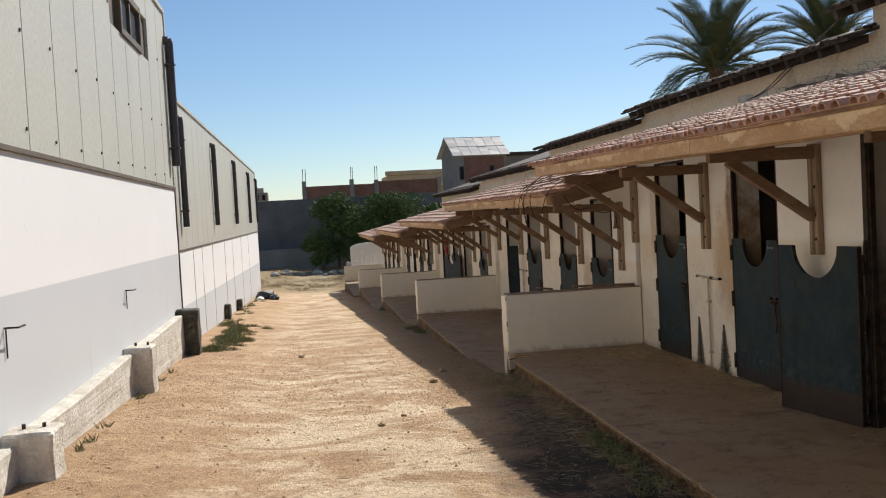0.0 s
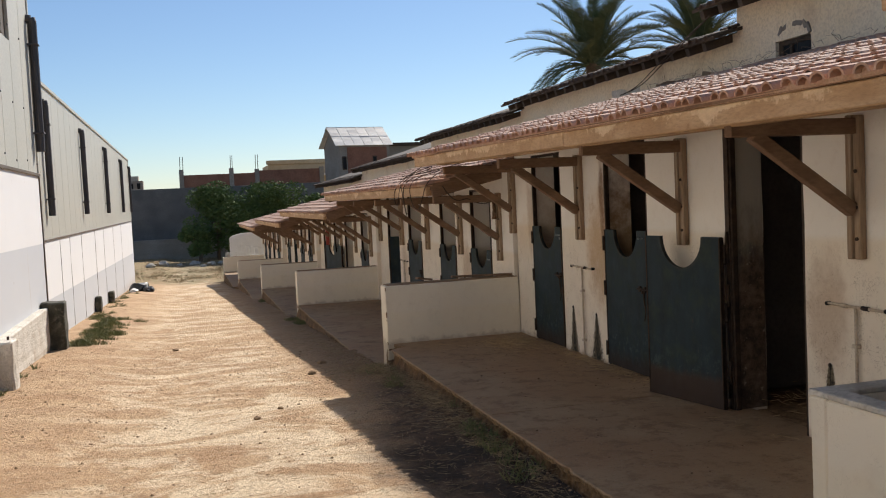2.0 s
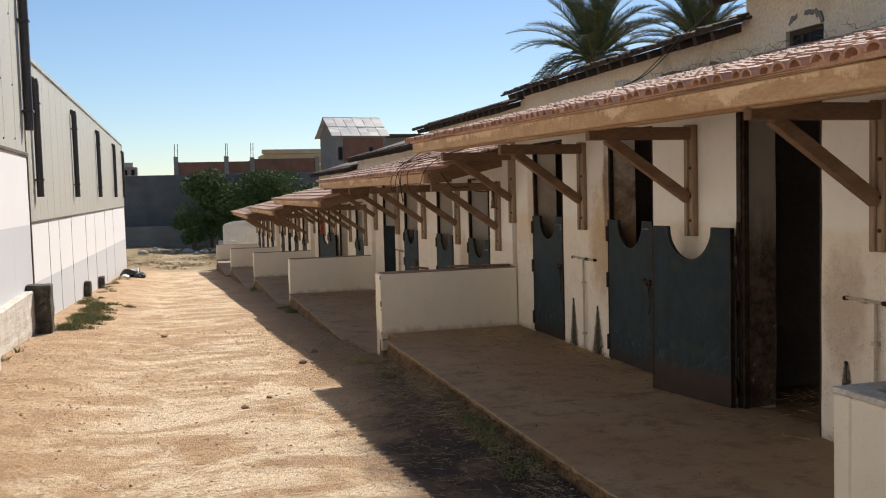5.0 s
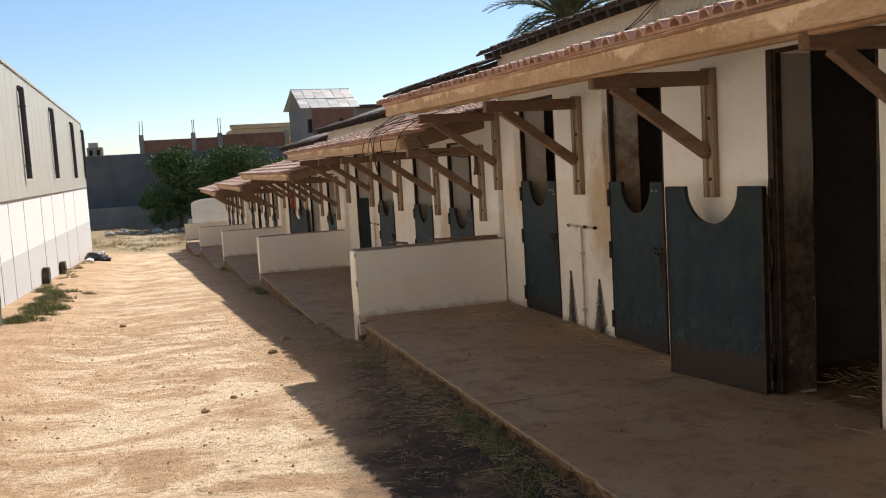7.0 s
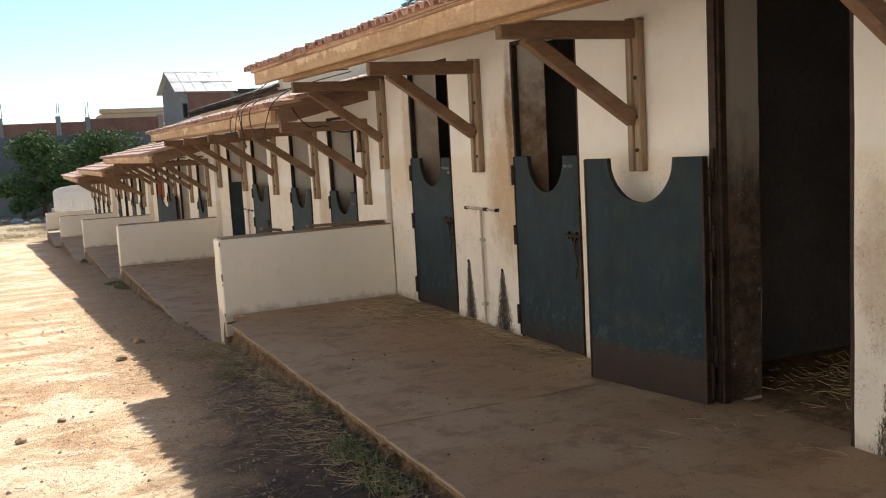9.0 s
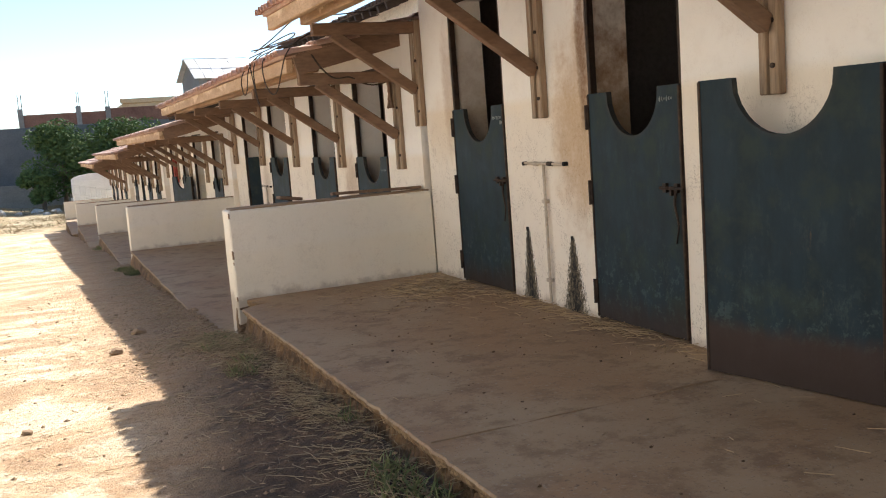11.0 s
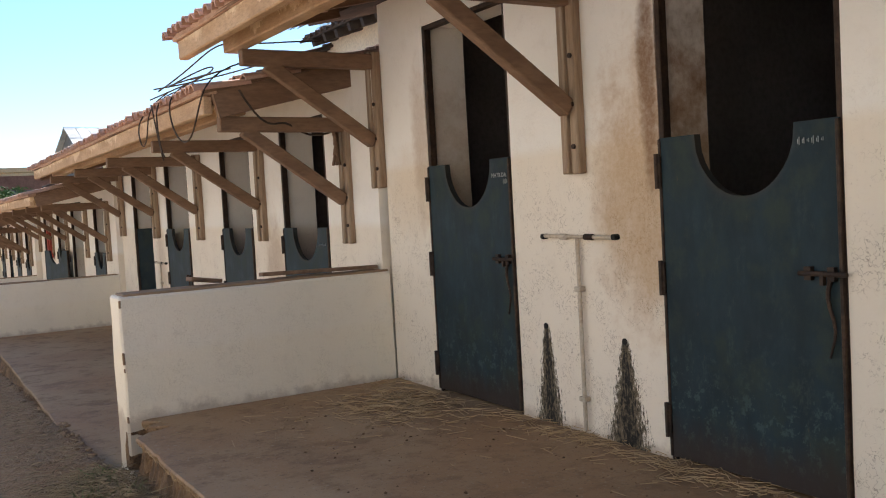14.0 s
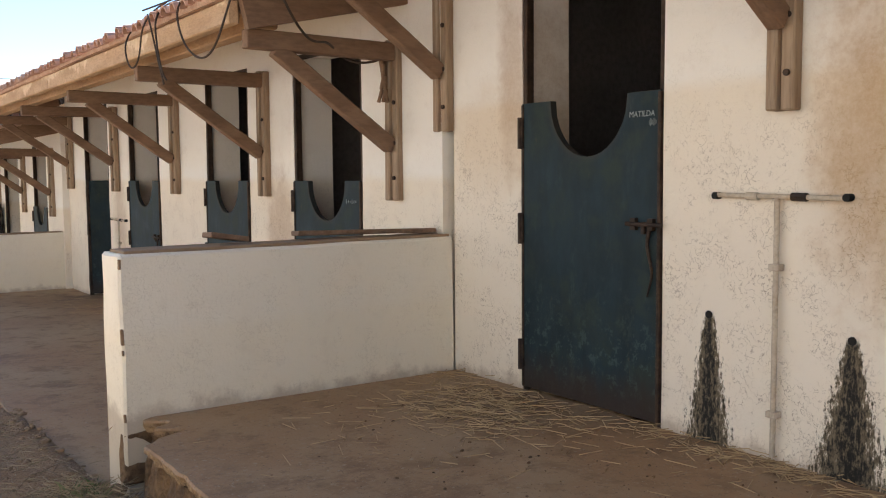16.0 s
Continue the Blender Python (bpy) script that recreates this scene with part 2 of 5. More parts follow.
def door_paint():
    """Blue-green door paint: rubbed rim of the notch, streaks, chalky scuffs, rust-brown foot."""
    n = Nodes("door_paint", 0.5)
    x, y, z = n.xyz()
    streak, mid, fine = n.noise(4, 6, 0.65, n.scaled((1, 1.5, 0.5))), n.noise(4, 6, 0.65), n.noise(55, 4, 0.7)
    col = n.mix(n.step(streak, 0.3, 0.7), (0.0088, 0.0205, 0.0265), (0.0145, 0.0345, 0.0460))
    col = n.mix(n.step(mid, 0.46, 0.68, 0, 0.75), col, (0.034, 0.048, 0.038))
    scuff = n.math("MULTIPLY", n.step(n.noise(7, 8, 0.82, n.scaled((1, 1.3, 0.6)), 0.0), 0.52, 0.72), n.step(z, 0.05, 1.2, 1.0, 0.35))
    col = n.mix(n.math("MULTIPLY", scuff, 0.75), col, (0.062, 0.085, 0.074))
    col = n.mix(n.step(n.noise(14, 5, 0.7, n.scaled((1, 2.5, 0.5))), 0.66, 0.72, 0, 0.55), col, (0.12, 0.075, 0.04))
    worn = n.math("MULTIPLY", n.step(n.noise(15, 7, 0.78), 0.53, 0.60), n.step(n.math("ADD", z, n.math("MULTIPLY", mid, 0.5)), 0.45, 0.85, 0.9, 0.0))
    col = n.mix(n.math("MULTIPLY", worn, 0.6), col, (0.072, 0.105, 0.098))
    wx, wy, wz = n.xyz(n.world_co())
    muddy = n.math("MULTIPLY", n.step(n.math("ADD", wz, n.math("MULTIPLY", streak, 0.12)), 0.27, 0.36, 0.9, 0), n.math("MULTIPLY", n.step(wy, -3.86, -3.84, 1, 0), n.step(wy, -5.1, -5.0)))
    col = n.mix(muddy, col, (0.052, 0.032, 0.024))
    rust = n.step(n.math("ADD", z, n.math("MULTIPLY", streak, 0.25)), 0.14, 0.36, 0.85, 0)
    col = n.mix(rust, col, (0.040, 0.026, 0.020))
    rim = n.math("SQRT", n.math("ADD", n.math("POWER", n.math("MULTIPLY", n.math("ADD", y, 0.45), 1.15), 2.0), n.math("POWER", n.math("SUBTRACT", z, 1.40), 2.0)))
    rim = n.math("MULTIPLY", n.step(n.math("ADD", rim, n.math("MULTIPLY", mid, 0.07)), 0.27, 0.36, 1, 0), 0.6)
    col = n.mix(rim, col, (0.10, 0.066, 0.04))
    rough = n.step(mid, 0.3, 0.7, 0.58, 0.76)
    n.b.inputs["Specular IOR Level"].default_value = 0.3
    return n.done(col, n.math("ADD", n.math("MULTIPLY", fine, 0.3), streak), 0.22, 0.006, rough)


def white_shed(name, level, slope):
    """White-painted masonry with a pale grey band up to a line that may follow the ground."""
    n = Nodes(name, 0.75)
    co = n.world_co()
    x, y, z = n.xyz(co)
    line = n.math("ADD", z, n.math("MULTIPLY", y, slope))
    coarse, mid, fine = n.noise(0.7, 4, 0.6, co), n.noise(5, 5, 0.65, co), n.noise(60, 3, 0.6, co)
    col = n.mix(n.step(line, level, level + 0.015), n.mix(coarse, (0.57, 0.595, 0.62), (0.63, 0.645, 0.66)), n.mix(coarse, (0.80, 0.80, 0.79), (0.86, 0.86, 0.85)))
    streak = n.noise(4, 5, 0.65, n.scaled((1, 2.0, 0.12), co))
    col = n.mix(n.step(streak, 0.62, 0.78, 0, 0.5), col, (0.50, 0.44, 0.36))
    col = n.mix(n.step(mid, 0.66, 0.78, 0, 0.5), col, (0.42, 0.38, 0.33))
    col = n.mix(n.step(n.math("ADD", line, n.math("MULTIPLY", mid, 0.4)), level - 1.25, level - 0.72, 0.55, 0), col, (0.42, 0.34, 0.25))
    return n.done(col, n.math("ADD", mid, n.math("MULTIPLY", fine, 0.3)), 0.2, 0.006)


MUD_STAIN = (0.34, 0.19, 0.08)
M = {}
M["earth"] = ground_dirt()
M["slab"] = concrete_slab()
M["door"] = door_paint()
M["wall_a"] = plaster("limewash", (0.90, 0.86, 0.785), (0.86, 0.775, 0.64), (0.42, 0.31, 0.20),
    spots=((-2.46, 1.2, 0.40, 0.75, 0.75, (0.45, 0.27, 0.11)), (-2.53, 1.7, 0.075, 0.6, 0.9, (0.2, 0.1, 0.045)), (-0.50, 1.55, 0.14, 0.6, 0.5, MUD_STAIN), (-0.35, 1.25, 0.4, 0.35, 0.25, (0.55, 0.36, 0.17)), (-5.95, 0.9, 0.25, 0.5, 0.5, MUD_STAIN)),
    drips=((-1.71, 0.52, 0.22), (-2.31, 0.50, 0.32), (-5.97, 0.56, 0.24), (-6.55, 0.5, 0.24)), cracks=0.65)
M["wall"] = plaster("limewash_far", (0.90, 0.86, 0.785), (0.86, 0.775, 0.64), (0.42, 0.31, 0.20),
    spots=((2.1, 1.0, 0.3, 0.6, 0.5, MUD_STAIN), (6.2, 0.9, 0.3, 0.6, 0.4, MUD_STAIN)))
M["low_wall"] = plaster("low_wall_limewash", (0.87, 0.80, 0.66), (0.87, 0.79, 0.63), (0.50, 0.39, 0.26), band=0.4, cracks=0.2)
M["upper"] = two_tone("old_render", (0.95, 0.80, 0.57), (0.96, 0.84, 0.64), 1.2, 30, 0.9, 0.5, 0.012, dirt=(0.60, 0.46, 0.30), by="world")
# stall plaster coloured dark to carry the shade inside the stalls
M["stall_shade"] = two_tone("stall_shaded_plaster", (0.15, 0.137, 0.125), (0.22, 0.20, 0.185), 1.5, 30, 0.9, 0.3, 0.006, by="world")
beam = Nodes("raw_timber", 0.78)
bz = beam.xyz()[2]
b_co = beam.scaled((3, 0.8, 3))
b_grain, b_coarse = beam.noise(24, 4, 0.65, b_co), beam.noise(2.5, 5, 0.6, b_co)
b_col = beam.mix(beam.step(b_coarse, 0.3, 0.7), (0.46, 0.285, 0.145), (0.62, 0.42, 0.245))
b_col = beam.mix(beam.step(b_grain, 0.40, 0.75, 0, 0.45), b_col, (0.27, 0.155, 0.08))
b_slop = beam.math("ADD", bz, beam.math("MULTIPLY", beam.math("SUBTRACT", beam.noise(2.4, 6, 0.7), 0.5), 0.5))
b_col = beam.mix(beam.math("MULTIPLY", beam.step(b_slop, 2.270, 2.30), beam.step(beam.noise(14, 4, 0.7), 0.3, 0.6, 0.45, 0.9)), b_col, (0.80, 0.62, 0.40))
b_col = beam.mix(beam.step(beam.noise(5, 6, 0.75), 0.60, 0.68, 0, 0.6), b_col, (0.33, 0.17, 0.08))
M["beam"] = beam.done(b_col, beam.math("ADD", b_grain, b_coarse), 0.45, 0.007)
M["brace"] = two_tone("dark_timber", (0.185, 0.105, 0.06), (0.29, 0.18, 0.11), 3, 26, 0.8, 0.4, 0.006, stretch=(0.5, 3, 2))
M["post"] = two_tone("post_timber", (0.27, 0.175, 0.105), (0.42, 0.31, 0.21), 4, 26, 0.8, 0.4, 0.006, stretch=(3, 3, 0.3), dirt=(0.66, 0.58, 0.46))
M["tile"] = two_tone("clay_tile", (0.36, 0.19, 0.125), (0.54, 0.34, 0.25), 5, 45, 0.85, 0.4, 0.006, dirt=(0.66, 0.57, 0.48), by="piece")
M["tile_rest"] = two_tone("clay_tile_rest", (0.38, 0.21, 0.14), (0.60, 0.41, 0.31), 5, 45, 0.85, 0.4, 0.006, dirt=(0.60, 0.50, 0.42), by="island")
M["mortar"] = two_tone("tile_mortar", (0.50, 0.30, 0.2), (0.60, 0.42, 0.30), 9, 60, 0.9, 0.5, 0.008)
M["old_tile"] = two_tone("dark_old_tile", (0.055, 0.04, 0.03), (0.12, 0.085, 0.06), 5, 40, 0.9, 0.4, 0.008, by="island")
M["old_wood"] = two_tone("dark_old_wood", (0.045, 0.032, 0.022), (0.10, 0.07, 0.045), 4, 30, 0.85, 0.4, 0.006)
M["cladding"] = two_tone("cream_cladding", (0.56, 0.55, 0.47), (0.60, 0.585, 0.50), 0.8, 50, 0.5, 0.08, 0.003, stretch=(1, 1, 0.35), by="world")
M["trim"] = two_tone("dark_trim", (0.10, 0.075, 0.05), (0.16, 0.12, 0.08), 3, 40, 0.6, 0.2, 0.004)
M["drainpipe"] = two_tone("grey_plastic_pipe", (0.05, 0.045, 0.045), (0.075, 0.07, 0.068), 3, 40, 0.5, 0.1, 0.002)
M["shed_near"] = white_shed("shed_white", 1.36, 0.003)
M["shed_far"] = white_shed("annex_white", 0.42, 0.016)
M["footing"] = two_tone("rough_footing", (0.56, 0.52, 0.44), (0.76, 0.72, 0.64), 4, 35, 0.9, 0.7, 0.02, dirt=(0.40, 0.32, 0.23), by="world")
M["iron"] = two_tone("rusty_iron", (0.035, 0.024, 0.018), (0.095, 0.06, 0.04), 12, 60, 0.7, 0.4, 0.004, metal=0.5)
M["conduit"] = two_tone("painted_conduit", (0.50, 0.41, 0.30), (0.64, 0.55, 0.43), 10, 60, 0.7, 0.3, 0.004, dirt=(0.25, 0.15, 0.08))
M["dark_hole"] = two_tone("black_pipe_mouth", (0.012, 0.01, 0.008), (0.02, 0.018, 0.015), 10, 40, 0.9)
M["cable"] = two_tone("black_cable", (0.045, 0.03, 0.02), (0.085, 0.058, 0.04), 10, 50, 0.9)
M["straw"] = two_tone("straw", (0.27, 0.165, 0.075), (0.56, 0.40, 0.21), 8, 40, 0.8, by="island")
M["hay_dark"] = two_tone("old_hay", (0.12, 0.08, 0.042), (0.40, 0.30, 0.165), 8, 40, 0.85, by="island")
M["grass"] = two_tone("grass", (0.08, 0.12, 0.03), (0.21, 0.205, 0.08), 6, 40, 0.7, by="island")
M["leaf"] = two_tone("bush_leaf", (0.055, 0.105, 0.03), (0.14, 0.19, 0.07), 3, 30, 0.55, by="island")
M["frond"] = two_tone("palm_frond", (0.05, 0.075, 0.035), (0.12, 0.145, 0.08), 3, 30, 0.5, by="island")
for key in ("leaf", "frond"):
    M[key].node_tree.nodes["Principled BSDF"].inputs["Specular IOR Level"].default_value = 0.12
    M[key].node_tree.nodes["Principled BSDF"].inputs["Roughness"].default_value = 0.8
M["bark"] = two_tone("bark", (0.10, 0.07, 0.045), (0.18, 0.13, 0.09), 5, 30, 0.9, 0.7, 0.03)
M["yard_wall"] = two_tone("grey_blockwork", (0.13, 0.13, 0.125), (0.20, 0.19, 0.18), 0.6, 12, 0.9, 0.4, 0.02, by="world")
M["brick"] = two_tone("red_brick", (0.22, 0.10, 0.065), (0.30, 0.15, 0.10), 0.8, 9, 0.9, 0.4, 0.02, by="world")
M["grey_render"] = two_tone("grey_render", (0.26, 0.235, 0.20), (0.34, 0.31, 0.27), 0.7, 12, 0.9, 0.4, 0.02, by="world")
M["ochre"] = two_tone("ochre_render", (0.50, 0.38, 0.22), (0.58, 0.46, 0.29), 0.6, 12, 0.9, by="world")
M["tin"] = two_tone("pale_roof_sheet", (0.58, 0.53, 0.46), (0.72, 0.68, 0.61), 0.9, 14, 0.55, 0.3, 0.02, by="piece")
M["white_paint"] = two_tone("white_paint", (0.72, 0.72, 0.70), (0.80, 0.80, 0.78), 2, 40, 0.6)
M["stone"] = two_tone("pale_stone", (0.42, 0.38, 0.31), (0.58, 0.53, 0.45), 5, 30, 0.9, 0.6, 0.02)
M["clod"] = two_tone("earth_clod", (0.22, 0.14, 0.08), (0.36, 0.24, 0.14), 8, 40, 0.95, 0.6, 0.01, by="island")
M["bank"] = two_tone("earth_bank", (0.09, 0.053, 0.028), (0.27, 0.16, 0.078), 7, 35, 0.95, 0.9, 0.03, by="world")
jamb = Nodes("rubbed_jamb", 0.75)
jx, jy, jz = jamb.xyz()
j_rub = jamb.mix(jamb.step(jamb.noise(6, 6, 0.75), 0.4, 0.65), (0.045, 0.028, 0.018), (0.17, 0.115, 0.075))
j_rub = jamb.mix(jamb.step(jamb.noise(17, 5, 0.7), 0.62, 0.68, 0, 0.8), j_rub, (0.38, 0.31, 0.24))
jcol = jamb.mix(jamb.step(jamb.math("ADD", jz, jamb.math("MULTIPLY", jamb.noise(3, 6, 0.75, jamb.scaled((2, 2, 0.7))), 0.8)), 1.45, 2.15), j_rub, (0.40, 0.37, 0.32))
M["jamb"] = jamb.done(jcol, jamb.noise(40, 4), 0.3, 0.005)
# greenish footing colour with the shade on its front put in
M["shade_footing"] = two_tone("shaded_footing", (0.035, 0.035, 0.024), (0.10, 0.095, 0.065), 6, 40, 0.9, 0.6, 0.015, dirt=(0.30, 0.27, 0.21), by="world")
M["bag"] = two_tone("black_bag", (0.012, 0.012, 0.013), (0.03, 0.03, 0.032), 6, 30, 0.35, 0.5, 0.02)
M["chalk"] = two_tone("chalk", (0.24, 0.28, 0.28), (0.42, 0.45, 0.44), 40, 160, 0.9)
glass = Nodes("dark_pane", 0.08)
glass.b.inputs["Specular IOR Level"].default_value = 0.15
M["glass"] = glass.done((0.012, 0.013, 0.015), rough=glass.noise(9, 3))


# ---- building helpers ----
def finish(ob, mat, bm):
    for f in bm.faces:
        f.material_index = 0
    bm.to_mesh(ob.data)
    bm.free()
    ob.data.materials.append(M[mat])
    return ob


def part(name, bm, mat, parent, label=""):
    ob = new(name, bpy.data.meshes.new(name))
    finish(ob, mat, bm)
    ob.parent = parent
    return tagged(ob, label) if label else ob


def shared(name, mesh, parent, m):
    """One more piece on a mesh that exists."""
    ob = new(name, mesh)
    ob.parent = parent
    ob.matrix_basis = m
    return ob


def thing(name, m, label, category, group="", kind=""):
    ob = new(name)
    ob.matrix_basis = m
    return tagged(ob, label, category, group, kind)


def solid(name, bm, mat, m, label, category, group="", kind=""):
    ob = new(name, bpy.data.meshes.new(name))
    finish(ob, mat, bm)
    ob.matrix_basis = m
    return tagged(ob, label, category, group, kind)


def box(bm, x0, x1, y0, y1, z0, z1, m=None):
    made = bmesh.ops.create_cube(bm, size=1.0, matrix=Matrix.LocRotScale(((x0 + x1) / 2, (y0 + y1) / 2, (z0 + z1) / 2), None, (x1 - x0, y1 - y0, z1 - z0)))
    if m is not None:
        bmesh.ops.transform(bm, matrix=m, verts=made["verts"])
    return made["verts"]


def boxes(rows, bevel=0.0, m=None):
    bm = bmesh.new()
    for r in rows:
        box(bm, *r)
    if bevel:
        bmesh.ops.bevel(bm, geom=bm.edges[:], offset=bevel, segments=1, affect="EDGES", clamp_overlap=True)
    if m is not None:
        bm.transform(m)
    return bm


def rough_box(x0, x1, y0, y1, z0, z1, cuts=6, amount=0.012, bevel=0.015, seed=0):
    """A box with worn, uneven edges."""
    bm = boxes([(x0, x1, y0, y1, z0, z1)], bevel)
    long = [e for e in bm.edges if e.calc_length() > 0.12]
    bmesh.ops.subdivide_edges(bm, edges=long, cuts=cuts, use_grid_fill=True)
    for v in bm.verts:
        d = noise.noise_vector(v.co * 3.1 + Vector((seed, seed * 2, 0))) * amount + noise.noise_vector(v.co * 11 + Vector((seed, 0, 0))) * amount * 0.5
        v.co += d
    return bm


def stick(bm, a, b, r, sides=6, r2=None):
    a, b = Vector(a), Vector(b)
    q = (b - a).to_track_quat("Z", "Y").to_matrix().to_4x4()
    rings = []
    for p, rad in ((a, r), (b, r if r2 is None else r2)):
        rings.append([bm.verts.new(p + q.to_3x3() @ Vector((rad * math.cos(2 * math.pi * k / sides), rad * math.sin(2 * math.pi * k / sides), 0))) for k in range(sides)])
    for k in range(sides):
        bm.faces.new((rings[0][k], rings[0][(k + 1) % sides], rings[1][(k + 1) % sides], rings[1][k]))
    bm.faces.new(rings[0][::-1])
    bm.faces.new(rings[1])


def plank(bm, a, b, wide, thick):
    """A squared timber from a to b; wide along y, thick in the xz-plane."""
    a, b = Vector(a), Vector(b)
    d = (b - a).normalized()
    side = Vector((0, 1, 0)) * wide / 2
    up = d.cross(Vector((0, 1, 0))).normalized() * thick / 2
    v = [bm.verts.new(p + i * side + j * up) for p in (a, b) for i, j in ((-1, -1), (1, -1), (1, 1), (-1, 1))]
    for f in ((0, 1, 2, 3), (7, 6, 5, 4), (0, 4, 5, 1), (1, 5, 6, 2), (2, 6, 7, 3), (3, 7, 4, 0)):
        bm.faces.new([v[k] for k in f])
    bmesh.ops.recalc_face_normals(bm, faces=bm.faces[:])


def cable(name, points, r, mat, label, category, parent=None):
    cu = bpy.data.curves.new(name, "CURVE")
    cu.dimensions, cu.bevel_depth, cu.bevel_resolution, cu.resolution_u = "3D", r, 1, 6
    s = cu.splines.new("NURBS")
    s.points.add(len(points) - 1)
    for p, c in zip(s.points, points):
        p.co = (*c, 1)
    s.use_endpoint_u, s.order_u = True, 4
    cu.materials.append(M[mat])
    ob = new(name, cu)
    if parent is not None:
        ob.parent = parent
        return ob
    return tagged(ob, label, category)


def ground_z(y):
    """The yard falls gently away and then lies level."""
    t = min(max(y, -14.0), 36.0)
    return -0.285 - 0.045 * t


def ground_at(x, y):
    """The yard's surface, which rises a little towards the shed."""
    u = min(max((-4.4 - x) / 1.6, 0.0), 1.0)
    return ground_z(y) + 0.17 * u * u * (3 - 2 * u)


# ---- plan ----
WALL = 0.30            # thickness of the stable's front wall
REAR = 3.0             # the upper wall, behind the lower roof
# near end, far end, shift of the wall, pavement height, length of the low wall at the far end, doors (near edge, far edge, state), brackets
BAYS = [
    dict(y0=-17.2, y1=-8.75, xo=0.0, z=0.36, low=1.7, doors=[(-15.9, -15.0, "shut"), (-13.7, -12.8, "shut"), (-11.6, -10.7, "shut"), (-10.2, -9.3, "shut")], posts=[-16.9, -14.8, -12.3, -10.45, -8.95]),
    dict(y0=-8.45, y1=0.0, xo=0.0, z=0.0, low=1.785, doors=[(-7.85, -6.95, "shut"), (-5.73, -4.825, "open"), (-3.48, -2.58, "shut"), (-1.47, -0.575, "shut")], posts=[-8.3, -6.29, -4.17, -2.04, 0.05]),
    dict(y0=0.34, y1=8.55, xo=-0.05, z=-0.37, low=1.85, doors=[(0.90, 1.85, "shut"), (2.64, 3.55, "shut"), (4.80, 5.80, "shut"), (6.60, 7.65, "ajar")], posts=[0.49, 2.3, 4.26, 6.2, 8.2]),
    dict(y0=8.80, y1=17.2, xo=-0.13, z=-0.74, low=1.85, doors=[(9.4, 10.3, "shut"), (11.4, 12.6, "open"), (13.5, 14.4, "shut"), (15.5, 16.4, "ajar")], posts=[9.0, 10.85, 13.0, 14.95, 16.9]),
    dict(y0=17.45, y1=26.0, xo=-0.25, z=-1.08, low=1.95, doors=[(18.1, 19.0, "shut"), (20.2, 21.1, "shut"), (22.3, 23.2, "ajar"), (24.4, 25.3, "shut")], posts=[17.7, 19.6, 21.7, 23.8, 25.7]),
    dict(y0=26.25, y1=35.0, xo=-0.4, z=-1.38, low=2.0, doors=[(27.0, 27.9, "shut"), (29.2, 30.1, "ajar"), (31.3, 32.2, "shut"), (33.3, 34.2, "shut")], posts=[26.5, 28.5, 30.6, 32.7, 34.7]),
]
DOOR_TOP = 2.26
EAVE_X, EAVE_Z, SLOPE = -1.18, 2.305, 0.225   # tile edge of the lower roof, above its pavement


# ---- ground ----
def surface(x, y):
    """The ground with its bumps."""
    z = ground_at(x, y)
    p = Vector((x, y, 0))
    z += 0.02 * noise.noise(p * 0.45) + 0.006 * noise.noise(p * 2.1) + 0.004 * noise.noise(p * 4.3) + 0.003 * noise.noise(p * 8.5)
    if -2.7 < x < 4 and -8.45 < y < 0:
        z = min(z + 0.04 * min(1, (x + 2.7) / 0.5) * min(1, -y / 0.5), -0.085)
    if -1.86 < x < 4:
        z -= 0.25
    return z


def make_ground():
    xs = sorted({-3000, -900, -300, -120, -60, -30, *[round(-14 + 0.5 * k, 2) for k in range(12)], *[round(-7 + 0.09 * k, 3) for k in range(60)], *[round(-1.7 + 0.6 * k, 2) for k in range(20)], 20, 40, 90, 300, 900, 3000})
    ys = sorted({-3000, -600, -120, -50, -30, *[round(-20 + 0.7 * k, 2) for k in range(13)], *[round(-11 + 0.09 * k, 3) for k in range(230)], *[round(10.2 + 0.4 * k, 2) for k in range(100)], 56, 70, 100, 200, 600, 3000})
    bm = bmesh.new()
    grid = []
    for y in ys:
        row = []
        for x in xs:
            z = surface(x, y) if abs(x) < 15 and -20 < y < 50 else ground_at(x, y)
            row.append(bm.verts.new((x, y, z)))
        grid.append(row)
    for a, b in zip(grid, grid[1:]):
        for k in range(len(xs) - 1):
            bm.faces.new((a[k], a[k + 1], b[k + 1], b[k]))
    ob = solid("ground", bm, "earth", Matrix(), "dry trodden brown earth of the yard", "ground", kind="structure")
    ob.data.shade_smooth()


make_ground()


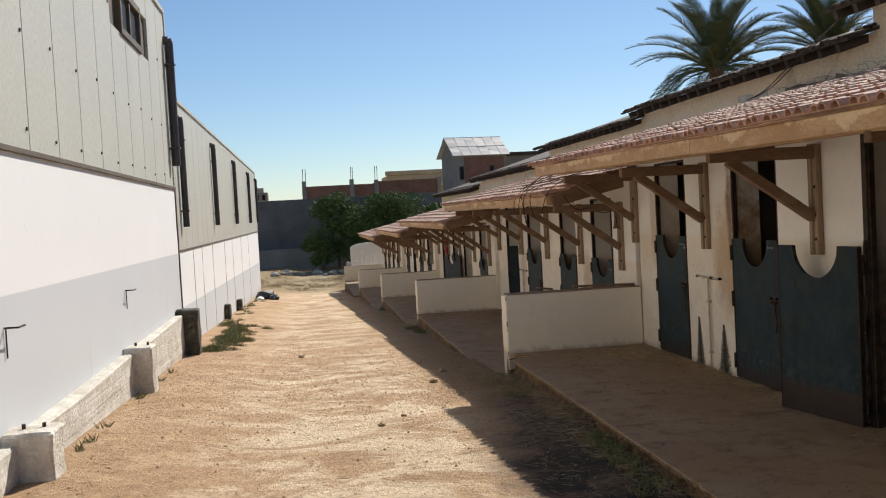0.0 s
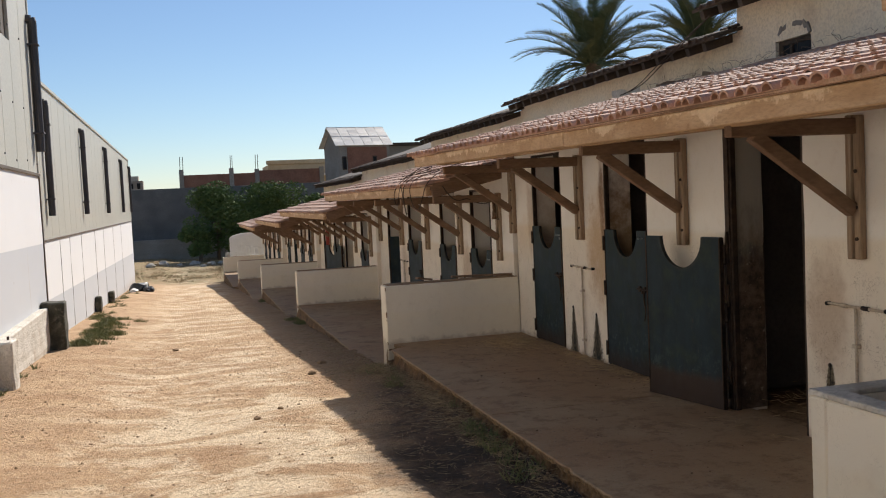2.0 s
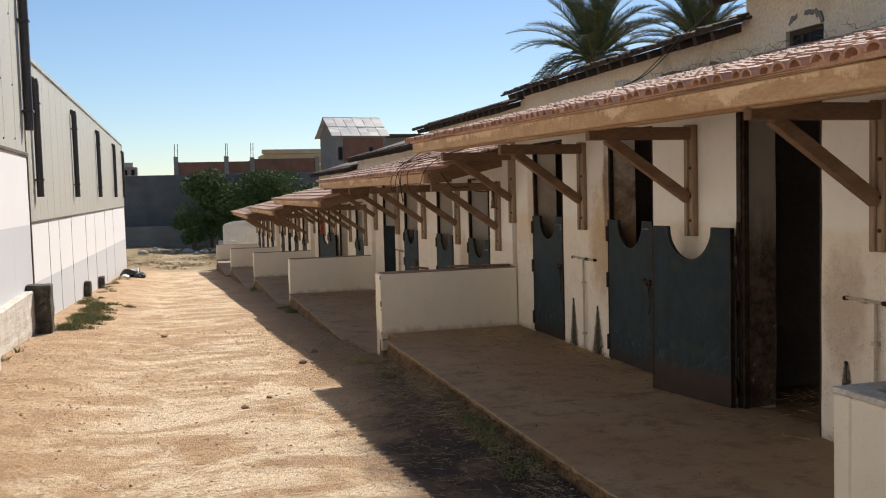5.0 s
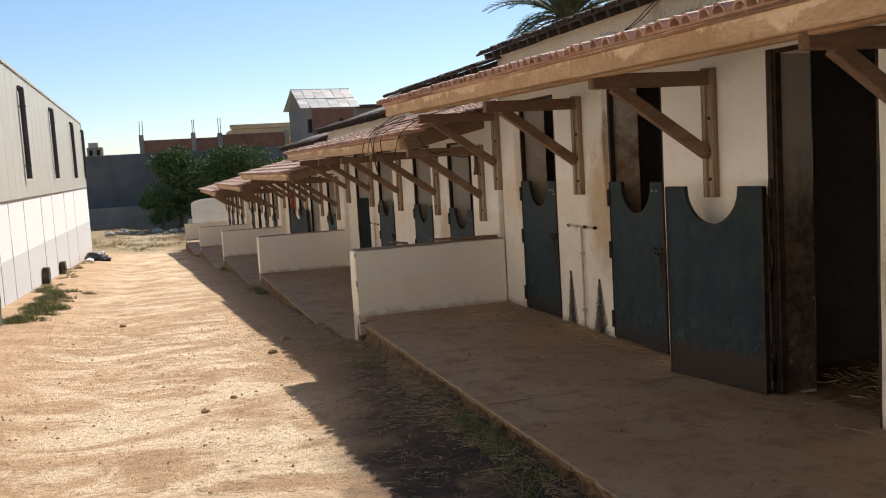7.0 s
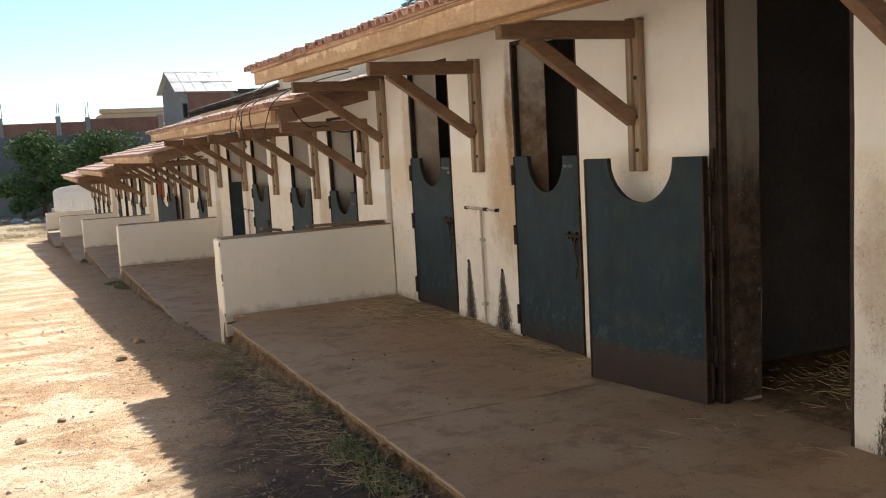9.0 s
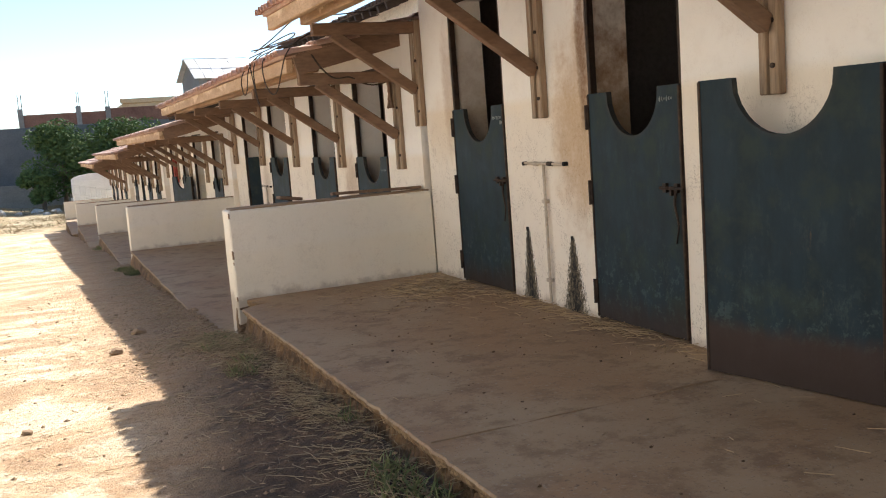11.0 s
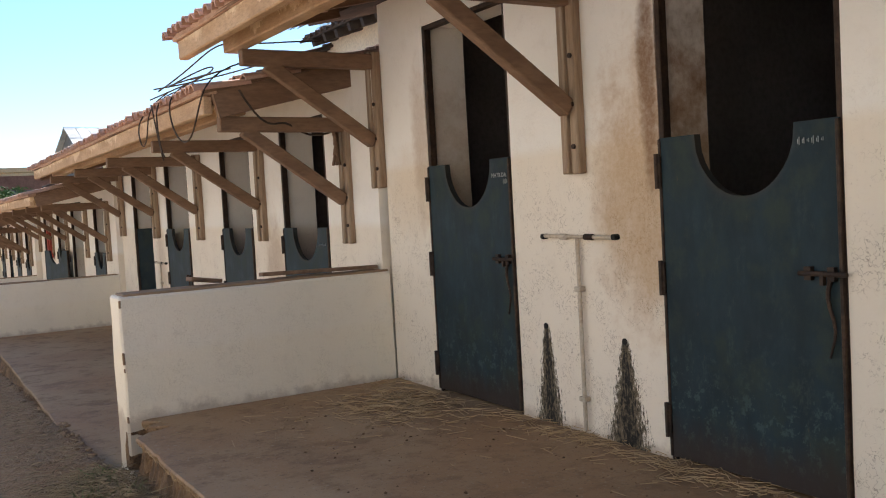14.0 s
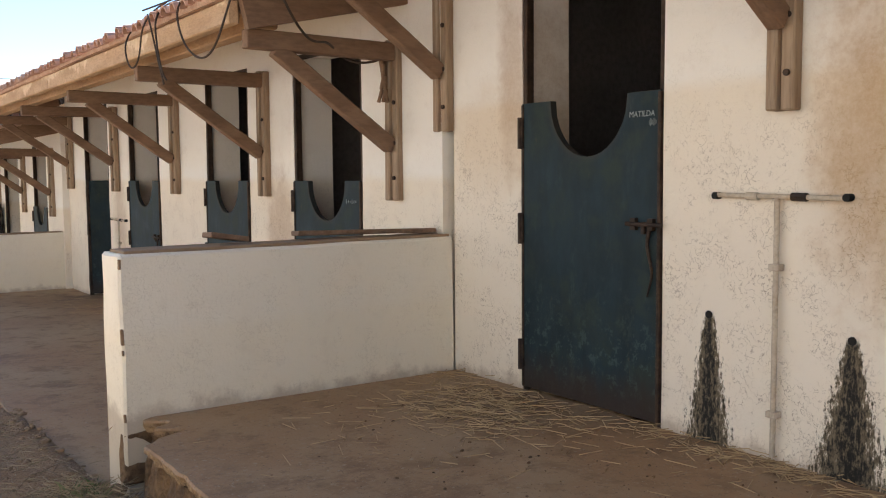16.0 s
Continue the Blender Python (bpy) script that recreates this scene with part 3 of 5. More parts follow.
# ---- stable row: walls, floors, pavements ----
def wall_with_doors(bay, top):
    """Front wall of one bay, cut through for its doors, in the bay's own coordinates (z from the pavement)."""
    rows, edge = [], bay["y0"] - 0.3
    for a, b, _ in bay["doors"]:
        rows.append((0, WALL, edge, a, -0.5, top))
        rows.append((0, WALL, a, b, DOOR_TOP, top))
        edge = b
    rows.append((0, WALL, edge, bay["y1"] + 0.001, -0.5, top))
    bm = bmesh.new()
    for r in rows:
        box(bm, *r)
    bmesh.ops.remove_doubles(bm, verts=bm.verts[:], dist=0.0005)
    seen = {}
    for f in bm.faces:
        seen.setdefault(tuple(round(c, 3) for c in f.calc_center_median()), []).append(f)
    bmesh.ops.delete(bm, geom=[f for fs in seen.values() if len(fs) > 1 for f in fs], context="FACES_ONLY")
    bmesh.ops.subdivide_edges(bm, edges=[e for e in bm.edges if e.calc_length() > 0.5], cuts=8, use_grid_fill=True)
    for v in bm.verts:
        v.co.x += 0.008 * noise.noise(v.co * 2.3)
    return bm


def make_bay(k, bay):
    base = Matrix.Translation((bay["xo"], 0, bay["z"]))
    y0, y1, z = bay["y0"], bay["y1"], bay["z"]
    top = EAVE_Z + SLOPE * (0 - EAVE_X) - 0.06
    solid(f"wall_front_{k}", wall_with_doors(bay, top), "wall_a" if k == 1 else "wall", base, "lime-washed stable wall with stained lower band", "wall", kind="structure")
    # stall interiors
    cuts = [y0 - 0.3] + [(a[1] + b[0]) / 2 for a, b in zip(bay["doors"], bay["doors"][1:])] + [y1]
    for n, c in enumerate(cuts):
        solid(f"wall_stall_{k}_{n}", boxes([(WALL + 0.002, REAR - 0.004, c - 0.07, c + 0.07, -0.4, 2.55)]), "stall_shade", base, "plastered stall dividing wall, coloured dark for the shade inside", "wall", kind="structure")
    solid(f"wall_rear_{k}", boxes([(REAR, REAR + 0.25, y0 - 0.3, y1, -0.5, 2.9)]), "stall_shade", base, "plastered rear wall of the stalls, coloured dark for the shade", "wall", kind="structure")
    solid(f"floor_{k}", boxes([(WALL * 0.5, REAR, y0 - 0.3, y1, -0.3, -0.02)]), "slab", base, "dirty concrete floor inside the stalls", "floor", kind="structure")
    # pavement with a broken front lip
    L = 1.835 if k <= 1 else bay["low"] + 0.02
    bm = bmesh.new()
    xs = [-L, -L + 0.06, -L + 0.2, -1.2, -0.6, WALL * 0.5 - 0.002]
    step = 0.025 if k == 1 else 0.2
    count = int((y1 - y0) / step)
    rows, bank = [], []
    for j in range(count + 1):
        y = y0 + (y1 - y0) * j / count
        chip = 0.018 * noise.noise(Vector((y * 1.3, k, 0))) + 0.008 * noise.noise(Vector((y * 14, k, 1))) + 0.09 * max(0.0, noise.noise(Vector((y * 5, k, 7))) - 0.3)
        if k == 1 and y > -0.42:
            chip += (0.16 + 0.05 * math.sin(y * 40)) * min(1, (y + 0.42) / 0.1)
        wob = 0.02 * noise.noise(Vector((y * 6, 5, k)))
        x1 = xs[0] + chip
        pts = [(x1 + 0.10, y, -0.55), (x1 + 0.09, y, -0.06 + wob * 0.3)]
        pts += [(x1 + 0.007 * d + 0.012 * noise.noise(Vector((y * 22, d * 0.8, k + 3))), y, -0.014 - 0.0125 * d + (0.022 * noise.noise(Vector((y * 12, 3, k))) if d == 3 else 0)) for d in (3, 2, 1)]
        pts += [(x1 + 0.003, y, -0.008), (x1 + 0.010, y, 0.0)]
        pts += [(max(x, x1 + 0.03 * i), y, 0.006 * noise.noise(Vector((x * 1.5, y * 1.5, 2)))) for i, x in enumerate(xs[1:], 1)]
        bank.append([(x1 - 0.02 + 2 * wob, y, -0.6), (x1 + 0.0 + 3 * wob + 0.05 * noise.noise(Vector((y * 5, 1, k))), y, -0.2 + wob), (x1 + 0.03 + 2 * wob + 0.03 * noise.noise(Vector((y * 16, 4, k))), y, -0.10), (x1 + 0.035 + 0.02 * noise.noise(Vector((y * 20, 9, k))), y, -0.06), (x1 + 0.12, y, -0.05)])
        rows.append([bm.verts.new(p) for p in pts])
    for a, b in zip(rows, rows[1:]):
        for j in range(len(a) - 1):
            bm.faces.new((a[j], a[j + 1], b[j + 1], b[j]))
    bm.faces.new(rows[0])
    bm.faces.new(rows[-1][::-1])
    bmesh.ops.recalc_face_normals(bm, faces=bm.faces[:])
    solid(f"pavement_{k}", bm, "slab", base, "stained concrete pavement slab with a chipped front edge", "pavement", kind="structure")
    bm = bmesh.new()
    rows = [[bm.verts.new(p) for p in r] for r in bank]
    for a, b in zip(rows, rows[1:]):
        for j in range(4):
            bm.faces.new((a[j], a[j + 1], b[j + 1], b[j]))
    bmesh.ops.recalc_face_normals(bm, faces=bm.faces[:])
    solid(f"ground_bank_{k}", bm, "bank", base, "crumbling earth bank under the pavement edge", "ground", kind="structure")
    # low wall at the far end
    Lw = bay["low"]
    low = thing("low_wall", base @ Matrix.Translation((0, y1, 0)), "cream limewashed low wall dividing the pavement into bays", "low wall", "low walls between the bays")
    bm = rough_box(-Lw, -0.003, 0.0, 0.28 if k < 2 else 0.25, -0.45, 0.73, 7, 0.006, 0.012, k)
    part("body", bm, "low_wall", low)
    bm = rough_box(-Lw + 0.03, -0.02, 0.02, 0.25 if k < 2 else 0.22, 0.725, 0.742, 6, 0.005, 0.004, k + 7)
    part("coping", bm, "clod", low, "dirty brown top of the low wall")
    if k == 1:
        for j, (z, h, d) in enumerate(((0.69, 0.022, 0.010), (0.37, 0.035, 0.012), (0.30, 0.012, 0.006), (0.01, 0.018, 0.009))):
            bm = rough_box(-Lw - 0.002, -Lw + d, -0.0025, 0.010, z - h, z + h, 4, 0.005, 0.002, j + 50)
            part("chip", bm, "clod", low, "brown chipped corner")
        bm = rough_box(-Lw + 0.002, -Lw + 0.16, -0.012, 0.05, -0.3, -0.045, 4, 0.03, 0.01, 61)
        part("chip", bm, "bank", low, "broken hollow foot of the wall")


for k, bay in enumerate(BAYS):
    make_bay(k, bay)


# ---- stable doors ----
def leaf_mesh(w=0.9, h=1.38, thick=0.035):
    pts = [(0, 0), (-w, 0), (-w, h)]
    cx = -w * 0.512
    for j in range(17):
        a = math.pi * j / 16
        pts.append((cx - 0.228 * w / 0.9 * math.cos(a) * (1 + 0.10 * abs(math.cos(a)) ** 6), h - 0.262 * math.sin(a) ** 0.8))
    pts.append((0, h))
    bm = bmesh.new()
    f = bm.faces.new([bm.verts.new((0, y, z)) for y, z in pts])
    out = bmesh.ops.extrude_face_region(bm, geom=[f])
    bmesh.ops.translate(bm, verts=[v for v in out["geom"] if isinstance(v, bmesh.types.BMVert)], vec=(thick, 0, 0))
    bmesh.ops.recalc_face_normals(bm, faces=bm.faces[:])
    bmesh.ops.triangulate(bm, faces=[f for f in bm.faces if len(f.verts) > 4])
    return bm


def make_door(w, label):
    """A half-height stable door; its hinge line is the origin and the leaf reaches towards -y."""
    d = thing("stable_door", Matrix(), label, "stable door", "stable doors")
    leaf = part("leaf", leaf_mesh(w), "door", d)
    # turned-over sheet edges
    part("edge_strip", boxes([(-0.006, 0.04, -0.012, 0.004, 0.0, 1.375)], 0.003), "iron", d, "dark hinge-side edge strip")
    part("edge_strip", boxes([(-0.006, 0.04, -w - 0.006, -w + 0.010, 0.0, 1.375)], 0.003), "iron", d, "worn latch-side edge strip")
    for z in (0.16, 0.78, 1.24):
        bm = boxes([(-0.014, 0.004, -0.012, 0.022, z - 0.07, z + 0.07)], 0.004)
        stick(bm, (-0.014, 0.004, z - 0.075), (-0.014, 0.004, z + 0.075), 0.011, 8)
        part("hinge", bm, "iron", d, "dark iron hinge")
    bm = bmesh.new()
    stick(bm, (-0.022, -w + 0.17, 0.83), (-0.022, -w - 0.035, 0.83), 0.009, 8)
    box(bm, -0.02, 0.002, -w + 0.12, -w + 0.15, 0.805, 0.855)
    box(bm, -0.02, 0.002, -w + 0.02, -w + 0.05, 0.805, 0.855)
    box(bm, -0.03, -0.012, -w + 0.06, -w + 0.075, 0.79, 0.84)
    latch = part("bolt", bm, "iron", d, "rusty sliding bolt")
    bm = bmesh.new()
    for j in range(8):
        y0, y1 = -w + 0.04 + 0.014 * math.sin(j * 0.9), -w + 0.04 + 0.014 * math.sin((j + 1) * 0.9)
        stick(bm, (-0.014, y0, 0.81 - 0.035 * j), (-0.014, y1, 0.81 - 0.035 * (j + 1)), 0.009 - 0.0006 * j, 6)
    part("strap", bm, "iron", latch, "hanging dark leather strap")
    return d


def door_frame(bay, a, b, base):
    f = thing("door_frame", base, "dark steel angle frame lining the door opening", "door frame", "door frames")
    for y, s in ((a, 1), (b, -1)):
        part("jamb", boxes([(0.002, 0.05, min(y, y + s * 0.028), max(y, y + s * 0.028), -0.02, DOOR_TOP)], 0.004), "iron", f)
    part("head", boxes([(0.002, 0.05, a + 0.03, b - 0.03, DOOR_TOP - 0.028, DOOR_TOP - 0.001)], 0.004), "iron", f)


master = None
for k, bay in enumerate(BAYS):
    base = Matrix.Translation((bay["xo"], 0, bay["z"]))
    for a, b, state in bay["doors"]:
        door_frame(bay, a, b, base)
        m = base @ Matrix.Translation((-0.012, b - 0.012, 0.02))
        scale = (b - a - 0.024) / 0.9
        text = "blue-green painted metal half door, shut, with a neck notch"
        if state == "open":
            m = base @ Matrix.Translation((-0.062, b + (0.01 if k == 1 else 0.08), 0.008)) @ pose(0, 0, 0, 0, 0, -(180 - 11.5))
            text = "blue-green painted metal half door, swung open against the wall"
            scale = max(scale, 0.99)
        elif state == "ajar":
            m = base @ Matrix.Translation((0.02, b - 0.03, 0.02)) @ pose(0, 0, 0, 0, 0, 62)
            text = "blue-green painted metal half door, pushed inwards, half open"
        if master is None:
            master = make_door(0.9, text)
            door = master
            door.matrix_basis = m
        else:
            door = copy_thing(master, m)
        door["label"] = text
        door.scale = (1, scale, 1)

bm = rough_box(0.055, WALL - 0.004, -4.831, -4.8235, 0.0, DOOR_TOP - 0.03, 6, 0.001, 0.0008, 3)
post = thing("door_post", pose(0, -4.825, 0), "dark iron hinge post of the open doorway", "door post")
part("angle", boxes([(-0.014, 0.0, -0.012, 0.046, 0.0, DOOR_TOP), (0.0, 0.05, -0.012, -0.0065, 0.0, DOOR_TOP)], 0.002), "iron", post)
for z in (0.3, 0.92, 1.34):
    hinge = bmesh.new()
    stick(hinge, (-0.03, 0.004, z - 0.09), (-0.03, 0.004, z + 0.09), 0.013, 8)
    box(hinge, -0.03, -0.01, 0.0, 0.03, z - 0.05, z + 0.05)
    part("hinge", hinge, "iron", post, "rusty hinge knuckle")
solid("trim_jamb", bm, "jamb", Matrix(), "brown horse-rubbed plaster face of the open doorway", "jamb", kind="structure")

# chalk marks on three doors: strokes too faint to read
random.seed(4)
letters = bpy.data.curves.new("chalk_mark", "FONT")
letters.body, letters.size, letters.extrude, letters.shear = "MATILDA", 0.034, 0.0006, 0.1
carrier = new("chalk_mark", letters)
words = bpy.data.meshes.new_from_object(carrier)
bpy.data.objects.remove(carrier)
words.materials.clear()
words.materials.append(M["chalk"])
mark = new("chalk_mark", words)
mark.matrix_basis = Matrix(((0, 0, -1, -0.0145), (-1, 0, 0, -1.288), (0, 1, 0, 1.297), (0, 0, 0, 1)))
tagged(mark, "small white chalk lettering on a stable door", "chalk mark")
for (x, y, z, w) in ((-0.014, -1.425, 1.272, 0.03), (-0.014, -3.36, 1.33, 0.10), (-0.064, 1.02, 0.90, 0.12)):
    bm = bmesh.new()
    for j in range(6):
        yy = y + w * (j / 5 - 0.5)
        h = 0.007 + 0.004 * (j % 3)
        box(bm, x - 0.0025, x - 0.0005, yy - 0.0014, yy + 0.0014, z - h, z + h)
        box(bm, x - 0.0025, x - 0.0005, yy + 0.005, yy + 0.0075, z - h * 0.7, z + h * 0.5)
    solid("chalk_mark", bm, "chalk", Matrix(), "faint white chalk strokes on a stable door", "chalk mark")


# ---- lower roof: brackets, beam, boards, tiles ----
def make_bracket():
    b = thing("roof_bracket", Matrix(), "brown timber bracket carrying the eave beam", "bracket", "roof brackets")
    bm = bmesh.new()
    box(bm, -0.055, -0.002, -0.055, -0.001, 1.29, 2.20)
    box(bm, -0.075, -0.002, 0.001, 0.045, 1.29, 2.205)
    bmesh.ops.bevel(bm, geom=bm.edges[:], offset=0.006, segments=1, affect="EDGES")
    post = part("post", bm, "post", b, "pale weathered wall post of two boards")
    for z in (1.42, 1.62, 1.85):
        bm = bmesh.new()
        stick(bm, (-0.05, -0.03, z), (-0.066, -0.03, z), 0.012, 8)
        part("bolt", bm, "iron", post)
    bm = bmesh.new()
    plank(bm, (-0.05, 0, 2.135), (-0.95, 0, 2.137), 0.075, 0.10)
    bmesh.ops.bevel(bm, geom=bm.edges[:], offset=0.006, segments=1, affect="EDGES")
    part("arm", bm, "brace", b)
    bm = bmesh.new()
    plank(bm, (-0.06, 0.0, 1.60), (-0.78, 0.0, 2.10), 0.07, 0.085)
    bmesh.ops.bevel(bm, geom=bm.edges[:], offset=0.006, segments=1, affect="EDGES")
    part("strut", bm, "brace", b)
    return b


bracket = None
for bay in BAYS:
    for n, y in enumerate(bay["posts"]):
        m = Matrix.Translation((bay["xo"], y, bay["z"] + 0.012 * math.sin(7 * y))) @ pose(0, 0, 0, 0, 0.5 * math.sin(3 * y), 1.5 * math.sin(5 * y))
        if bracket is None:
            bracket = make_bracket()
            bracket.matrix_basis = m
        else:
            copy_thing(bracket, m)


def tile_mesh(r0=0.054, r1=0.044, length=0.40, cover=True):
    """A curved clay tile; the wide end at the eave for a cover, its back upwards; a pan lies the other way up."""
    bm = bmesh.new()
    rings = []
    for x, r in ((0.0, r0 if cover else r1), (length, r1 if cover else r0)):
        for rr in (r, r - 0.014):
            rings.append([bm.verts.new((x, -rr * math.cos(math.pi * j / 6), (1 if cover else -1) * rr * math.sin(math.pi * j / 6) * 0.9)) for j in range(7)])
    a, b, c, d = rings
    for j in range(6):
        bm.faces.new((a[j], a[j + 1], c[j + 1], c[j]))
        bm.faces.new((b[j + 1], b[j], d[j], d[j + 1]))
        bm.faces.new((a[j + 1], a[j], b[j], b[j + 1]))
        bm.faces.new((c[j], c[j + 1], d[j + 1], d[j]))
    bm.faces.new((a[0], c[0], d[0], b[0]))
    bm.faces.new((a[6], b[6], d[6], c[6]))
    bmesh.ops.recalc_face_normals(bm, faces=bm.faces[:])
    return bm


def mesh_of(bm, name, mat):
    me = bpy.data.meshes.new(name)
    bm.to_mesh(me)
    bm.free()
    me.materials.append(M[mat])
    return me


COVER = mesh_of(tile_mesh(cover=True), "tile", "tile")
PAN = mesh_of(tile_mesh(cover=False), "tile", "tile")


def arrays_of(me):
    v = np.empty(len(me.vertices) * 3)
    me.vertices.foreach_get("co", v)
    return v.reshape(-1, 3), [tuple(p.vertices) for p in me.polygons]


COVER_A, PAN_A = arrays_of(COVER), arrays_of(PAN)


def joined(name, pieces, mat, parent, label):
    """Many alike pieces in one mesh: pieces are (arrays, matrix)."""
    vs, fs, n = [], [], 0
    for (v, f), m in pieces:
        mm = np.array(m)
        vs.append(v @ mm[:3, :3].T + mm[:3, 3])
        fs += [tuple(i + n for i in q) for q in f]
        n += len(v)
    me = bpy.data.meshes.new(name)
    me.from_pydata(np.concatenate(vs).tolist(), [], fs)
    me.materials.append(M[mat])
    ob = new(name, me)
    ob.parent = parent
    return tagged(ob, label, kind="stuff")


rng = random.Random(11)
TILE_STEP, ROW_STEP = 0.13, 0.33
tilt = math.degrees(math.atan(SLOPE))
LATE = []
for k, bay in enumerate(BAYS):
    ya, yb = bay["y0"] - (0.04 if k == 2 else 0.25), bay["y1"] + (0.74 if k == 1 else (1.05 if k < 1 else 0.75))
    base = Matrix.Translation((bay["xo"], 0, bay["z"]))
    if k == 1:      # this roof has settled towards its near end
        base = Matrix.Translation((bay["xo"] - 0.05, -1.5, bay["z"] + 0.012)) @ pose(0, 0, 0, 0.6, 0, 0) @ Matrix.Translation((0, 1.5, 0))
    elif k == 2:
        base = Matrix.Translation((bay["xo"] + 0.07, 0, bay["z"] + 0.02))
    roof = thing("lower_roof", base, "sun-bleached clay tile roof over the stalls and pavement", "tile roof", "tile roofs")
    # eave beam in two lengths, plate above the wall
    mid = ya + (yb - ya) * 0.47
    for a, b, dz in ((ya + 0.12, mid - 0.002, 0.0), (mid + 0.002, yb - 0.05, 0.004)):
        bm = rough_box(EAVE_X + 0.07, EAVE_X + 0.135, a, b, 2.18 + dz, 2.303 + dz, 7, 0.004, 0.008, k)
        part("eave_beam", bm, "beam", roof, "pale raw timber eave beam")
    bm = rough_box(-0.90, -0.80, ya + 0.2, yb - 0.35, 2.187, 2.30, 7, 0.004, 0.008, k + 40)
    part("inner_beam", bm, "beam", roof, "brown timber beam resting on the brackets")
    for y in ((ya + 0.09,) if k == 1 else (ya + 0.09, yb - 0.08)):
        bm = bmesh.new()
        plank(bm, (EAVE_X + 0.14, y, EAVE_Z + 0.14 * SLOPE - 0.10), (-0.004, y, EAVE_Z - SLOPE * EAVE_X - 0.10), 0.05, 0.17)
        part("barge_board", bm, "brace", roof)
    count = max(2, int((yb - ya) / 0.62))
    for j in range(count + 1):
        y = ya + 0.2 + (yb - ya - 0.4) * j / count
        bm = bmesh.new()
        plank(bm, (EAVE_X + 0.12, y, EAVE_Z + 0.12 * SLOPE - 0.045), (0.0, y, EAVE_Z - SLOPE * EAVE_X - 0.045), 0.06, 0.07)
        part("rafter", bm, "brace", roof)
    bm = bmesh.new()
    for j in range(4):
        x0 = EAVE_X + 0.05 + j * 0.3
        plank(bm, (x0, (ya + yb) / 2, EAVE_Z + (x0 - EAVE_X) * SLOPE - 0.002), (x0 + 0.29, (ya + yb) / 2, EAVE_Z + (x0 + 0.29 - EAVE_X) * SLOPE - 0.002), yb - ya - 0.1, 0.018)
    part("boarding", bm, "brace", roof)
    bm = bmesh.new()
    # one bay's deck runs on, mostly unseen, to block sun through the gap
    yd = yb + (0.45 if k == 1 else 0)
    plank(bm, (0.02, (ya + yd) / 2, EAVE_Z + (0.02 - EAVE_X) * SLOPE - 0.01), (REAR + 0.2, (ya + yd) / 2, EAVE_Z + (REAR + 0.2 - EAVE_X) * SLOPE - 0.01), yd - ya - 0.1, 0.05)
    part("deck", bm, "old_wood", roof, "dark underside of the roof deck")
    # tiles
    singles, rest = [], []
    cols = int((yb - ya) / TILE_STEP)
    rows = 13
    for r in range(rows):
        for c in range(cols + 1):
            y = ya + 0.06 + c * TILE_STEP
            x = EAVE_X + r * ROW_STEP
            z = EAVE_Z + (x - EAVE_X) * SLOPE
            jit = (rng.uniform(-0.022, 0.016), rng.uniform(-0.01, 0.01), rng.uniform(-0.004, 0.006))
            mc = Matrix.Translation((x + jit[0], y + jit[1], z + 0.018 + jit[2])) @ pose(0, 0, 0, rng.uniform(-2, 2), -tilt + 4.0 + rng.uniform(-1.5, 1.5), rng.uniform(-3.5, 3.5))
            mp = Matrix.Translation((x + (0.09 if r == 0 else 0.02) + jit[1], y + TILE_STEP / 2, z + 0.04)) @ pose(0, 0, 0, 0, -tilt + 2.0, rng.uniform(-1.5, 1.5))
            if (k == 1 and r < 3 and y > -7.6) or (k == 2 and r < 1 and y < 5):
                singles.append((COVER, mc))
                if r == 0:
                    singles.append((PAN, mp))
                else:
                    rest.append((PAN_A, mp))
            elif k == 0 and r > 2:
                continue
            else:
                rest.append((COVER_A, mc))
                rest.append((PAN_A, mp))
    LATE.append((roof, singles))
    joined("roof_tiles", rest, "tile_rest", roof, "rows of weathered curved clay tiles")
    bm = rough_box(EAVE_X + 0.045, EAVE_X + 0.15, ya + 0.05, yb - 0.02, 2.305, 2.355, 11, 0.012, 0.008, k + 3)
    part("mortar_bed", bm, "mortar", roof, "crumbled mortar under the eave tiles")


